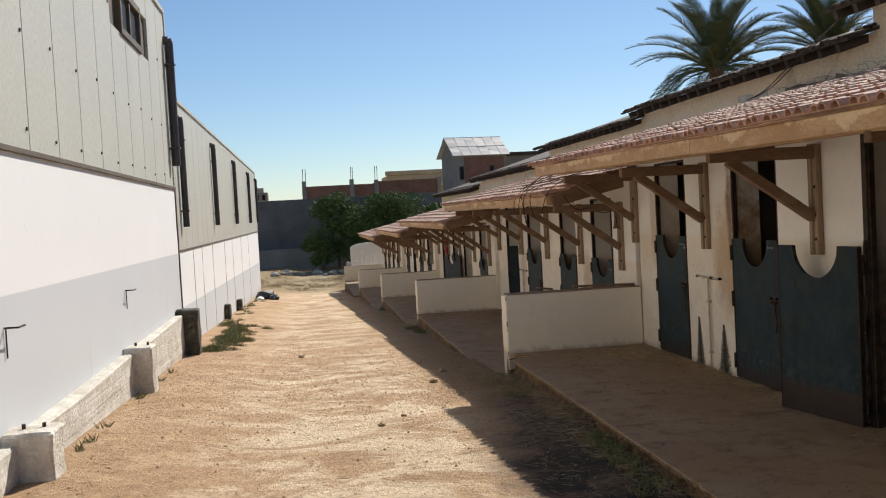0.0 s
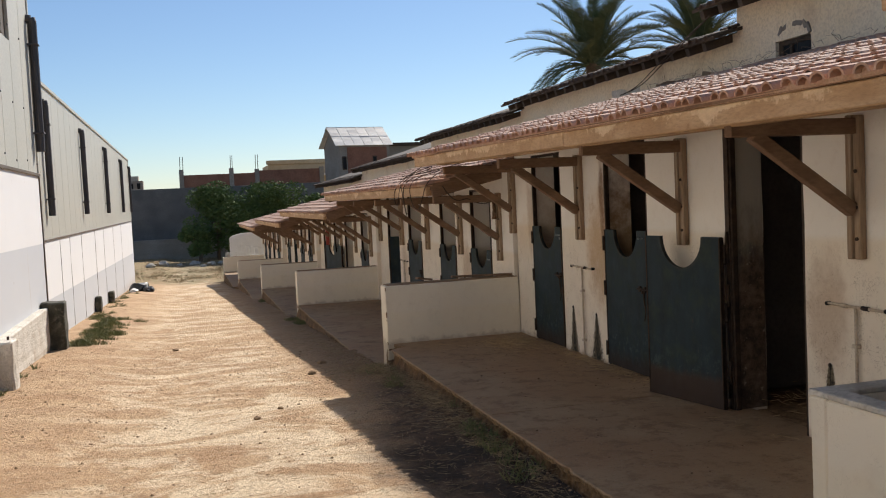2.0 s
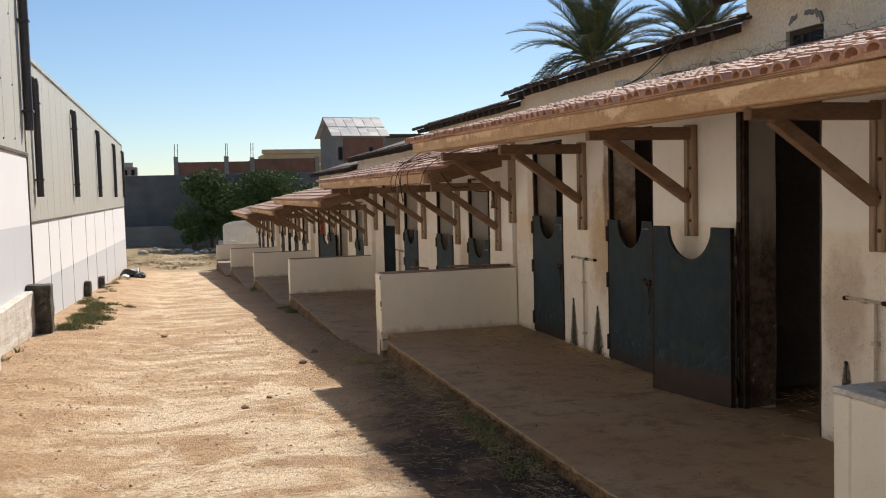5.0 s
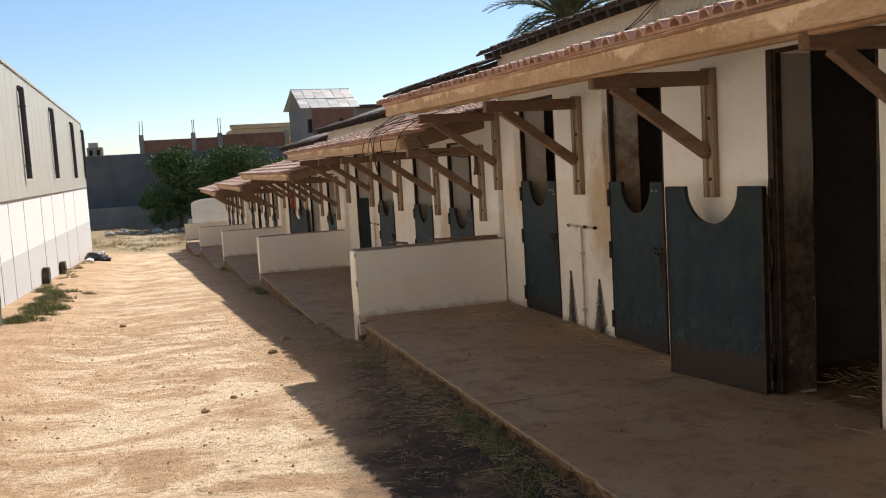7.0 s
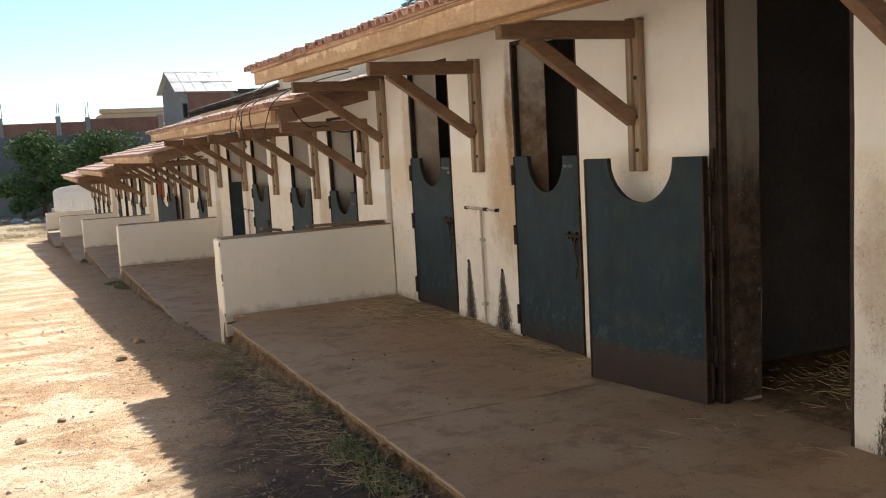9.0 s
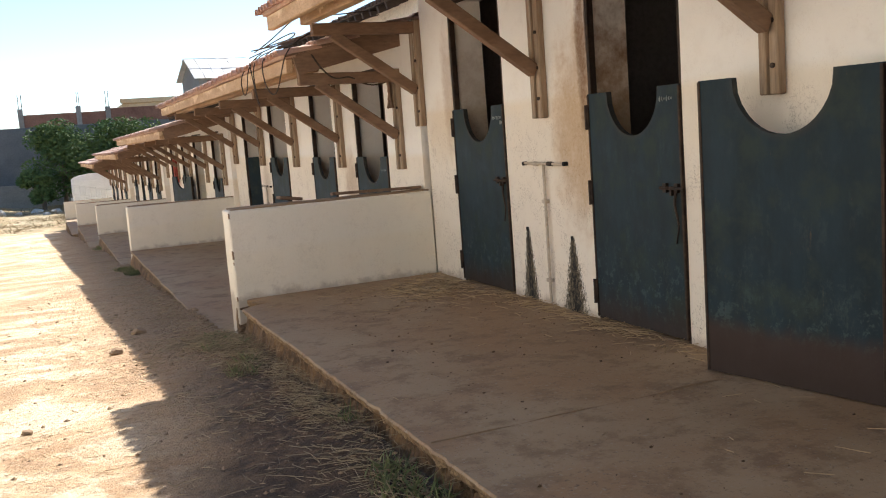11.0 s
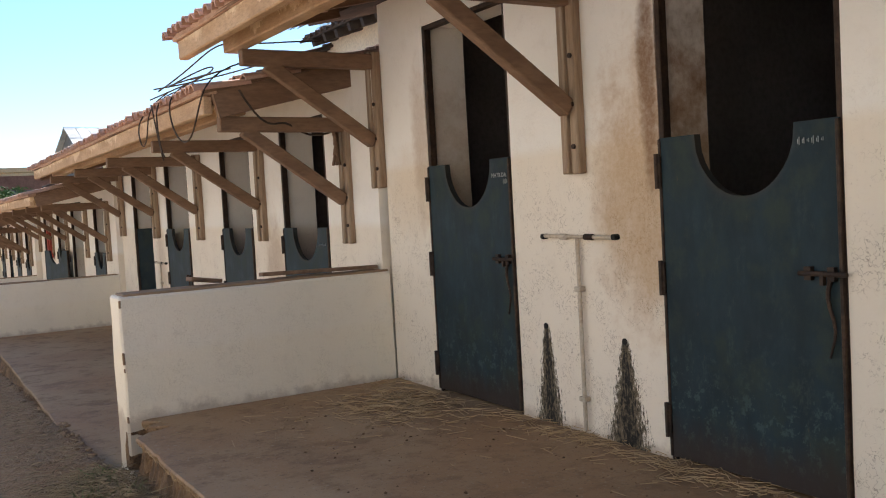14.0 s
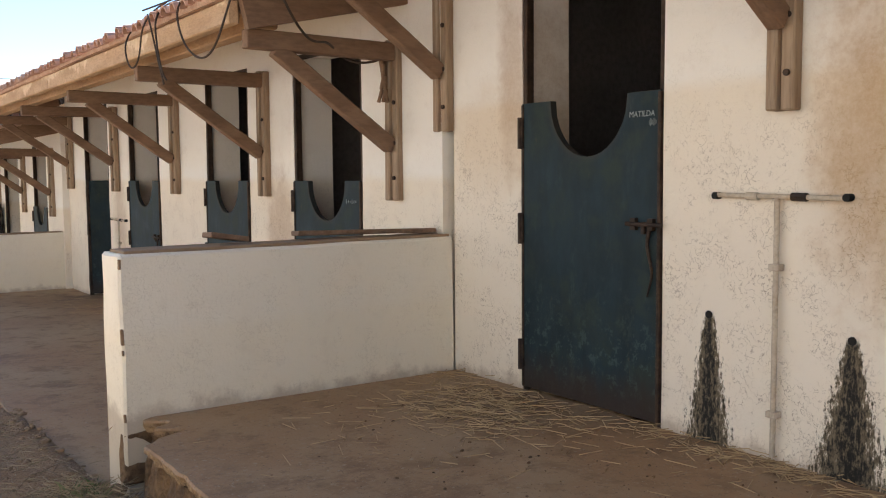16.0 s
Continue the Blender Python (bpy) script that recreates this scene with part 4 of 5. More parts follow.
# ---- upper building behind the lower roof ----
UPPER = [(-20.0, -0.50, 4.00, 2.42), (-0.50, 7.50, 3.62, 2.55), (7.50, 15.1, 3.42, 2.55), (15.1, 26.2, 3.00, 2.55), (26.2, 37.0, 2.62, 2.5)]
for k, (ya, yb, top, edge) in enumerate(UPPER):
    if k == 0:
        wy0, wy1, wz0, wz1 = -1.97, -1.30, 3.02, 3.52
        cap = top + (REAR - edge) * 0.3 + 0.03
        rows = [(0, 0.25, ya, wy0, 1.2, cap), (0, 0.25, wy1, yb, 1.2, cap), (0, 0.25, wy0, wy1, 1.2, wz0), (0, 0.25, wy0, wy1, wz1, cap)]
    else:
        rows = [(0, 0.25, ya + 0.001, yb, 0.5, top + (REAR - edge) * 0.3 + 0.03)]
    bm = boxes(rows)
    solid(f"wall_upper_{k}", bm, "upper", Matrix.Translation((REAR + 0.012, 0, 0)), "weathered ochre-cream upper wall with flaking render", "wall", kind="structure")
    roof = thing("upper_roof", Matrix.Translation((0, 0, top)), "dark old tiled eave with dark rafter ends", "roof", "upper roofs")
    rise = 0.30
    y = ya + 0.15
    bm0 = bmesh.new()
    plank(bm0, (edge + 0.06, 0, -0.005), (REAR + 0.2, 0, -0.005 + (REAR + 0.14 - edge) * rise), 0.085, 0.11)
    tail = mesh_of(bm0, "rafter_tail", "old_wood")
    while y < yb and (k > 0 or y < 0):
        if k > 0 or y > -6:
            shared("rafter_tail", tail, roof, Matrix.Translation((0, y, rng.uniform(-0.01, 0.01))))
        y += 0.42
    bm = bmesh.new()
    plank(bm, (edge + 0.02, (ya + yb) / 2, 0.075), (7.0, (ya + yb) / 2, 0.075 + (6.98 - edge) * rise), yb - ya + (0.25 if k else 0.3), 0.04)
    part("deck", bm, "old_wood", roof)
    pieces = []
    for c in range(int((yb - ya + 0.2) / 0.2)):
        for r in range(2):
            y = ya - 0.02 + c * 0.2
            if y < -8:
                continue
            x = edge - 0.02 + r * 0.36
            pieces.append((COVER_A, Matrix.Translation((x, y + rng.uniform(-0.02, 0.02), 0.085 + (x - edge) * rise + rng.uniform(-0.012, 0.02))) @ pose(0, 0, 0, rng.uniform(-4, 4), -15, rng.uniform(-5, 5))))
            pieces.append((PAN_A, Matrix.Translation((x, y + 0.1, 0.11 + (x - edge) * rise)) @ pose(0, 0, 0, 0, -15, rng.uniform(-3, 3))))
    joined("roof_tiles", pieces, "old_tile", roof, "dark broken curved tiles at the eave")
    # patch where the render has fallen off
    if k == 1:
        bm = rough_box(REAR - 0.002, REAR + 0.02, 2.2, 3.1, 3.32, 3.46, 6, 0.05, 0.005, 5)
        solid("broken_render", bm, "footing", Matrix(), "lump of broken render still clinging to the upper wall", "render patch")

# the small window of the tall part, with a ragged plaster arch over it
win = thing("window_1", Matrix.Translation((REAR, -1.635, 3.27)), "small dark window in the upper wall, frame worn", "window", kind="structure")
part("window_frame", boxes([(0.06, 0.12, -0.335, -0.27, -0.25, 0.25), (0.06, 0.12, 0.27, 0.335, -0.25, 0.25), (0.06, 0.12, -0.27, 0.27, 0.19, 0.25), (0.06, 0.12, -0.27, 0.27, -0.25, -0.19), (0.06, 0.11, 0.08, 0.13, -0.19, 0.19)], 0.006), "old_wood", win, "dark worn wooden frame")
# near-black panes stand in for the dark of an open window
part("pane", boxes([(0.085, 0.093, -0.27, 0.08, -0.19, 0.19)]), "glass", win, "near-black pane")
part("pane", boxes([(0.085, 0.093, 0.13, 0.27, -0.19, 0.19)]), "glass", win, "near-black pane")
bm = bmesh.new()
for j in range(6):
    a = math.pi * (0.25 + 0.62 * j / 5)
    v = box(bm, -0.008, 0.014, -0.06, 0.06, -0.022, 0.022, Matrix.Translation((0, 0.33 * math.cos(a), 0.25 + 0.17 * math.sin(a))) @ pose(0, 0, 0, math.degrees(a) - 90, 0, 0))
for v in bm.verts:
    v.co += noise.noise_vector(v.co * 9) * 0.05
part("plaster_arch", bm, "grey_render", win, "ragged grey plaster arch")

# bits of tile and rubble lying where the lower roof meets the upper wall
for j, (y, s) in enumerate(((0.9, 0.22), (3.9, 0.16), (5.0, 0.2), (6.6, 0.18), (2.4, 0.12), (-0.2, 0.14))):
    s *= 0.6
    bm = rough_box(-s, s, -s * 1.4, s * 1.4, -0.03, s * 0.4, 3, 0.03, 0.01, j)
    solid("broken_tile", bm, "clod", Matrix.Translation((REAR - 0.2, y, 3.27 if y < 0.95 else 2.90)) @ pose(0, 0, 0, 5, -12, 25 * j), "broken clay tile lying on the lower roof", "roof tile")

# two slack cables running down the upper wall
for dy in (0.0, 0.16):
    cable("cable", [(2.45, -0.75, 3.95), (2.5, 0.2 + dy, 3.66), (2.7, 1.2 + dy, 3.5), (2.85, 1.9 + dy, 3.36), (2.7, 2.3, 3.3)], 0.007, "cable", "slack dark cable hanging down the upper wall", "cable")

# dry twigs along the roof edge beneath the window
bm = bmesh.new()
r2 = random.Random(5)
for j in range(60):
    p = Vector((r2.uniform(2.2, 2.95), r2.uniform(-5.0, 1.0), 0))
    p.z = EAVE_Z + (p.x - EAVE_X) * SLOPE + 0.1
    q = p + Vector((r2.uniform(-0.2, 0.2), r2.uniform(-0.3, 0.3), r2.uniform(-0.02, 0.12)))
    mid = (p + q) / 2 + Vector((0, r2.uniform(-0.1, 0.1), 0.03))
    stick(bm, p, mid, 0.0025, 3)
    stick(bm, mid, q, 0.0025, 3, 0.0012)
solid("dry_twigs", bm, "brace", Matrix(), "dry creeper twigs tangled on the tile roof", "twigs", kind="stuff")


# ---- pipes on the piers, hooks, trough, roof cables ----
def make_tee():
    t = thing("water_pipe", Matrix(), "cream-painted T-shaped water pipe on the pier", "pipe", "water pipes")
    bm = bmesh.new()
    stick(bm, (-0.022, 0, 0.02), (-0.022, 0, 0.97), 0.0105, 8)
    part("riser", bm, "conduit", t)
    bm = bmesh.new()
    stick(bm, (-0.022, -0.27, 0.972), (-0.022, 0.27, 0.978), 0.0095, 8)
    part("crossbar", bm, "conduit", t)
    for z in (0.18, 0.72):
        bm = boxes([(-0.04, 0.0, -0.022, 0.022, z - 0.012, z + 0.012)], 0.003)
        part("clip", bm, "conduit", t)
    for y in (-0.27, 0.27):
        bm = bmesh.new()
        stick(bm, (0.0, y, 0.975), (-0.032, y, 0.975), 0.014, 10)
        part("pipe_end", bm, "dark_hole", t, "dark open pipe end")
    bm = bmesh.new()
    stick(bm, (-0.022, 0.08, 0.974), (-0.022, 0.13, 0.975), 0.015, 8)
    part("coupling", bm, "conduit", t)
    bm = bmesh.new()
    stick(bm, (-0.022, -0.12, 0.974), (-0.022, -0.06, 0.975), 0.015, 8)
    part("coupling", bm, "iron", t, "rusty coupling")
    return t


tee = make_tee()
tee.matrix_basis = pose(0, -2.02, 0)
for x, y, z in ((0, -6.25, 0.0), (-0.05, 6.2, -0.37), (-0.05, 2.25, -0.42), (-0.13, 14.95, -0.74)):
    copy_thing(tee, pose(x, y, z))
# solid plugs, their black colour standing in for the shade inside a hole
for y, z in ((-1.71, 0.51), (-2.31, 0.49), (-5.97, 0.55), (-6.55, 0.49)):
    bm = bmesh.new()
    stick(bm, (0.02, y, z), (-0.008, y, z), 0.015, 10)
    solid("drain_hole", bm, "dark_hole", Matrix(), "black drain pipe mouth in the stable wall", "drain")

trough = thing("water_trough", pose(-0.62, -7.72, 0.0), "cream-painted masonry water trough with grey rim", "trough")
for r in ((-0.52, 0.60, 0.36, 0.48), (-0.52, 0.60, -0.48, -0.36)):
    part("wall", rough_box(r[0], r[1], r[2], r[3], 0.0, 0.72, 5, 0.006, 0.01, 2), "low_wall", trough)
part("wall", rough_box(-0.52, -0.40, -0.36, 0.36, 0.0, 0.72, 5, 0.006, 0.01, 3), "low_wall", trough)
part("rim", boxes([(-0.525, 0.60, 0.355, 0.485, 0.72, 0.75), (-0.525, 0.60, -0.485, -0.355, 0.72, 0.75), (-0.525, -0.395, -0.355, 0.355, 0.72, 0.75)], 0.006), "footing", trough, "rough grey cement rim")
part("basin_floor", boxes([(-0.395, 0.60, -0.355, 0.355, 0.30, 0.5)]), "cable", trough, "dark basin floor")

# loose planks and wires lying on the near low wall
for x, y, rz, l, lean in ((-1.24, 0.15, 96, 0.10, 9), (-0.46, 0.16, 86, 0.40, 1)):
    bm = boxes([(-0.05, 0.05, -l, l, 0.0, 0.025)], 0.004)
    solid("loose_board", bm, "brace", pose(x, y, 0.748 + l * math.sin(radians(lean)), lean, 3, rz), "weathered loose board lying on the low wall", "board")

# cable coil hung over the corner where the two roofs overlap
coil = thing("cable_coil", Matrix(), "loops of black cable slung over the roof corner", "cable coil")
LOOPS = (
    ((-1.0, 0.9, 2.1), (-1.17, 0.95, 2.06), (-1.21, 0.85, 1.85), (-1.21, 0.6, 1.66), (-1.2, 0.35, 1.64), (-1.2, 0.15, 1.85), (-1.1, 0.2, 2.1), (-0.7, 0.4, 2.2)),
    ((-1.0, 1.3, 2.1), (-1.18, 1.3, 2.05), (-1.21, 1.2, 1.85), (-1.21, 1.1, 1.62), (-1.2, 1.05, 1.6)),
    ((-1.05, 1.45, 2.1), (-1.19, 1.5, 2.02), (-1.21, 1.45, 1.8), (-1.21, 1.6, 1.7), (-1.2, 1.8, 1.75), (-1.19, 1.9, 1.98), (-1.0, 1.9, 2.1)),
    ((-1.2, 1.35, 2.0), (-1.21, 1.25, 1.9), (-1.21, 1.15, 1.7), (-1.2, 1.1, 1.58)),
    ((-1.14, 1.35, 2.1), (-1.0, 1.0, 2.2), (-0.9, 0.7, 2.38), (-0.7, 0.5, 2.3), (-0.45, 0.35, 2.32), (-0.2, 0.5, 2.35)),
    ((-1.16, 1.4, 2.12), (-0.9, 1.2, 2.15), (-0.6, 1.0, 2.22), (-0.3, 0.8, 2.3), (-0.1, 0.7, 2.34)),
    ((-1.1, 1.2, 2.12), (-0.95, 0.95, 2.16), (-0.7, 0.7, 2.2), (-0.9, 0.5, 2.14), (-1.05, 0.8, 2.11)),
    ((-1.12, 1.7, 2.08), (-0.9, 1.4, 2.17), (-0.75, 1.1, 2.22), (-0.85, 0.9, 2.26), (-1.05, 1.3, 2.14)),
)
for pts in LOOPS:
    cable("loop", pts, 0.0055, "cable", "", "", coil)
knot = thing("rag_knot", pose(-0.09, 0.50, 1.70), "frayed rope and rag tied to a bracket post", "rag")
for j in range(4):
    bm = bmesh.new()
    for i in range(4):
        stick(bm, (-0.03 - 0.01 * j, 0.03 * math.sin(i + j), 0.06 - 0.07 * i), (-0.03 - 0.012 * j, 0.03 * math.sin(i + 1 + j), -0.01 - 0.07 * i), 0.011, 5)
    part("strand", bm, "brace", knot)
cable("cable", [(-0.06, 0.5, 1.76), (-0.3, 0.6, 1.62), (-0.55, 0.4, 1.9), (-0.75, 0.2, 1.66), (-0.95, 0.1, 1.95)], 0.007, "cable", "thin black wire looped between brackets", "cable")


cloth = bmesh.new()
for j in range(5):
    box(cloth, -0.05 - 0.02 * (j % 2), 0.0, -0.16 + 0.065 * j, -0.09 + 0.065 * j, -0.52 - 0.04 * (j % 3), 0.02)
for v in cloth.verts:
    v.co += noise.noise_vector(v.co * 7) * 0.03
M["red_cloth"] = two_tone("red_cloth", (0.30, 0.045, 0.03), (0.40, 0.07, 0.045), 9, 60, 0.9, 0.5, 0.01)
solid("red_cloth", cloth, "red_cloth", pose(-0.17, 15.1, 1.0), "faded red cloth hung from a bracket post", "cloth")


# ---- warehouse ----
NX, FX, CORNER = -6.40, -6.50, 5.15
NEAR_SEAM, NEAR_TOP, FAR_SEAM, FAR_TOP, FAR_END = 2.49, 5.44, 1.38, 4.17, 34.1
bm = rough_box(NX - 0.3, NX, -26.0, CORNER, -0.6, NEAR_SEAM, 9, 0.004, 0.006)
shed = solid("wall_shed_near", bm, "shed_near", Matrix(), "white-painted shed wall with a pale grey band", "wall", kind="structure")
bm = boxes([(NX - 0.3, NX - 0.05, -26.0, 1.15, NEAR_SEAM, NEAR_TOP), (NX - 0.3, NX - 0.05, 2.54, CORNER, NEAR_SEAM, NEAR_TOP), (NX - 0.3, NX - 0.05, 1.15, 2.54, NEAR_SEAM, 4.35), (NX - 0.3, NX - 0.05, 1.15, 2.54, 4.945, NEAR_TOP)])
clad = solid("wall_shed_upper", bm, "trim", Matrix(), "framed upper shed wall behind cream cladding panels", "wall", kind="structure")
bm = rough_box(FX - 0.3, FX, CORNER + 0.004, FAR_END, -2.4, FAR_SEAM, 9, 0.004, 0.006)
solid("wall_annex", bm, "shed_far", Matrix(), "white-painted annex wall with grey base and hairline joints", "wall", kind="structure")
bm = boxes([(FX - 0.3, FX - 0.05, CORNER + 0.004, FAR_END, FAR_SEAM, FAR_TOP)])
clad_far = solid("wall_annex_upper", bm, "trim", Matrix(), "framed upper annex wall behind cream cladding panels", "wall", kind="structure")
solid("wall_shed_back", boxes([(-16.0, NX - 0.302, -26.0, CORNER, -0.6, NEAR_TOP - 0.05)]), "cladding", Matrix(), "cream metal shed body behind the wall", "wall", kind="structure")
solid("wall_annex_back", boxes([(-15.0, FX - 0.302, CORNER + 0.004, FAR_END - 0.02, -2.4, FAR_TOP - 0.05)]), "cladding", Matrix(), "cream metal annex body behind the wall", "wall", kind="structure")


def panel_mesh(w, h):
    bm = boxes([(-0.05, 0.0, 0.006, w - 0.006, 0, h)], 0.006)
    return mesh_of(bm, "panel", "cladding")


W = 0.93
full = panel_mesh(W, NEAR_TOP - NEAR_SEAM)
below, above = panel_mesh(W, 4.34 - NEAR_SEAM), panel_mesh(W, NEAR_TOP - 4.96)
y = CORNER - W
while y > -14:
    if y + W > 1.2 and y < 2.5:
        shared("panel", below, clad, Matrix.Translation((NX, y, NEAR_SEAM)))
        shared("panel", above, clad, Matrix.Translation((NX, y, 4.96)))
    else:
        shared("panel", full, clad, Matrix.Translation((NX, y, NEAR_SEAM + 0.004)))
    y -= W
head = bmesh.new()
stick(head, (0.0, 0, 0), (0.012, 0, 0), 0.016, 6)
screw = mesh_of(head, "screw", "drainpipe")
for j in range(13):
    for z in (0.16, 0.98, 2.05):
        shared("screw", screw, clad, Matrix.Translation((NX, CORNER - W * j - 0.07 - 0.02 * (j % 3), NEAR_SEAM + z + 0.03 * math.sin(2.3 * j + z))))
tall = panel_mesh(1.0, FAR_TOP - FAR_SEAM)
y = CORNER + 0.01
while y < FAR_END - 0.9:
    shared("panel", tall, clad_far, Matrix.Translation((FX, y, FAR_SEAM + 0.004)))
    y += 1.0
bm = boxes([(NX - 0.06, NX + 0.03, -26, CORNER + 0.02, NEAR_SEAM - 0.035, NEAR_SEAM + 0.012)], 0.004)
solid("trim_shed", bm, "trim", Matrix(), "dark flashing strip under the cladding", "trim", kind="structure")
bm = boxes([(FX - 0.06, FX + 0.025, CORNER + 0.01, FAR_END, FAR_SEAM - 0.025, FAR_SEAM + 0.01)], 0.004)
solid("trim_annex", bm, "trim", Matrix(), "dark flashing strip under the annex cladding", "trim", kind="structure")
bm = boxes([(NX - 0.02, NX + 0.02, CORNER - 0.005, CORNER + 0.05, -0.4, NEAR_SEAM - 0.04)], 0.004)
solid("trim_corner", bm, "trim", Matrix(), "dark corner strip of the shed", "trim", kind="structure")
bm = boxes([(NX - 0.06, NX + 0.02, CORNER - 0.06, CORNER + 0.025, NEAR_SEAM + 0.02, NEAR_TOP + 0.02), (NX - 0.08, NX + 0.03, -26, CORNER - 0.07, NEAR_TOP, NEAR_TOP + 0.08), (FX - 0.08, FX + 0.03, CORNER + 0.05, FAR_END, FAR_TOP, FAR_TOP + 0.07), (FX - 0.06, FX + 0.02, FAR_END - 0.06, FAR_END + 0.02, FAR_SEAM + 0.02, FAR_TOP - 0.01)], 0.006)
solid("trim_edges", bm, "cladding", Matrix(), "cream metal edge flashings of the sheds", "trim", kind="structure")

sw = thing("window_2", Matrix.Translation((NX, 1.845, 4.65)), "shed window with a dark weathered frame", "window", kind="structure")
part("window_frame", boxes([(-0.06, 0.03, -0.76, -0.66, -0.33, 0.33), (-0.06, 0.03, 0.66, 0.76, -0.33, 0.33), (-0.06, 0.03, -0.66, 0.66, 0.23, 0.33), (-0.06, 0.03, -0.66, 0.66, -0.33, -0.23), (-0.05, 0.015, -0.04, 0.04, -0.23, 0.23)], 0.008), "trim", sw, "dark brown frame")
for a, b in ((-0.66, -0.04), (0.04, 0.66)):
    part("pane", boxes([(-0.03, -0.022, a, b, -0.23, 0.23)]), "glass", sw, "near-black pane")


def drainpipe(x, y, z0, z1, r):
    d = thing("drainpipe", Matrix.Translation((x, y, 0)), "dark grey plastic drainpipe fixed to the cladding", "drainpipe", "drainpipes")
    bm = bmesh.new()
    stick(bm, (r + 0.02, 0, z0), (r + 0.02, 0, z1 - 0.05), r, 12)
    part("pipe", bm, "drainpipe", d)
    bm = bmesh.new()
    stick(bm, (r + 0.02, 0, z1 - 0.05), (r + 0.0, 0, z1 + 0.02), r * 1.05, 12)
    stick(bm, (r + 0.0, 0, z1), (-0.1, 0, z1 + 0.03), r * 1.05, 12)
    part("elbow", bm, "drainpipe", d)
    for z in (z0 + 0.3, z1 - 0.4):
        part("bracket", boxes([(0.0, r * 2 + 0.03, -r - 0.012, r + 0.012, z - 0.015, z + 0.015)], 0.003), "drainpipe", d)


drainpipe(NX, 5.0, 2.85, 4.97, 0.07)
for y in (6.7, 13.0, 19.9, 27.5, 33.4):
    drainpipe(FX, y, 1.80, 3.84, 0.06)

# plinth and footings
bm = rough_box(NX - 0.05, NX + 0.12, -26.0, CORNER - 0.4, -0.7, 0.36, 24, 0.02, 0.02, 4)
solid("trim_plinth", bm, "footing", Matrix(), "rough whitewashed concrete plinth along the shed", "plinth", kind="structure")
for j, (y, top, out) in enumerate(((-8.9, 0.43, 0.36), (-4.33, 0.43, 0.36), (0.07, 0.43, 0.33), (4.45, 0.44, 0.36), (14.3, -0.36, 0.16), (18.6, -0.6, 0.16))):
    x = NX if y < CORNER else FX
    f = thing("footing", Matrix.Translation((x, y, 0)), "chipped concrete column footing at the shed wall", "footing", "footings")
    g = ground_z(y) - 0.3
    part("block", rough_box(0.002, out, -0.17, 0.17, g, top, 5, 0.022, 0.02, j + 20), "shade_footing" if y > 4 else "footing", f)
    if y < 3:
        for dx in (0.12, 0.26):
            bm = bmesh.new()
            stick(bm, (dx, 0.02, top - 0.02), (dx, 0.02, top + 0.035), 0.014, 8)
            part("anchor_bolt", bm, "iron", f, "rusty anchor bolt")
# bent iron hooks
for y, z in ((-4.2, 1.15), (0.3, 1.08)):
    bm = bmesh.new()
    stick(bm, (0, 0, 0), (0.1, 0, 0), 0.008, 6)
    stick(bm, (0.1, 0, 0), (0.1, 0.16, 0.0), 0.008, 6)
    stick(bm, (0.012, 0, 0), (0.012, 0.0, -0.22), 0.006, 6)
    solid("wall_hook", bm, "iron", Matrix.Translation((NX, y, z)), "bent iron hook on the shed wall", "hook")
# hairline vertical joints of the annex masonry, as thin raised seams
for j, y in enumerate((8.1, 9.7, 12.0, 15.4, 18.2, 22.1, 26.2)):
    bm = rough_box(FX - 0.01, FX + 0.006, y - 0.008, y + 0.008, ground_z(y) + 0.15, FAR_SEAM - 0.05, 8, 0.006, 0.002, j)
    solid("trim_joint", bm, "trim", Matrix(), "dark vertical joint in the annex masonry", "joint", kind="structure")


# ---- far end of the yard ----
solid("wall_end", rough_box(-1.95, 0.2, 37.0, 37.25, -2.0, 0.22, 6, 0.01, 0.02), "white_paint", Matrix(), "white wall closing the end of the row", "wall", kind="structure")
bm = bmesh.new()
for j in range(12):
    a0, a1 = math.pi * j / 12, math.pi * (j + 1) / 12
    v = [bm.verts.new((-0.88 + 1.06 * math.cos(a), y, 0.21 + 0.24 * math.sin(a))) for y in (37.0, 37.25) for a in (a0, a1)] + [bm.verts.new((-0.88 + 1.06 * math.cos(a), y, 0.21)) for y in (37.0, 37.25) for a in (a0, a1)]
    for f in ((0, 1, 5, 4), (2, 6, 7, 3), (0, 2, 3, 1)):
        bm.faces.new([v[i] for i in f])
solid("wall_end_top", bm, "white_paint", Matrix(), "rounded white top of the end wall", "wall", kind="structure")
rail = thing("white_railing", pose(-1.9, 36.0, -0.95), "white-painted metal railing beside the end wall", "railing")
for j in range(9):
    bm = bmesh.new()
    stick(bm, (0.22 * j, 0, -0.4), (0.22 * j, 0, 1.0 - 0.05 * j), 0.022, 6)
    part("bar", bm, "white_paint", rail)
for z in (0.95, 0.55, 0.15):
    bm = bmesh.new()
    stick(bm, (-0.05, 0, z), (1.85, 0, z - 0.42 * (z > 0.5)), 0.028, 6)
    part("rail", bm, "white_paint", rail)

solid("wall_yard", rough_box(-16.0, 26.0, 61.5, 61.8, -2.2, 3.42, 9, 0.02, 0.02), "yard_wall", Matrix(), "dark grey block wall closing the yard", "wall", kind="structure")
solid("wall_yard_low", rough_box(-14.0, 3.0, 59.5, 59.8, -2.2, -0.35, 9, 0.03, 0.03), "grey_render", Matrix(), "low grey wall before the yard wall", "wall", kind="structure")

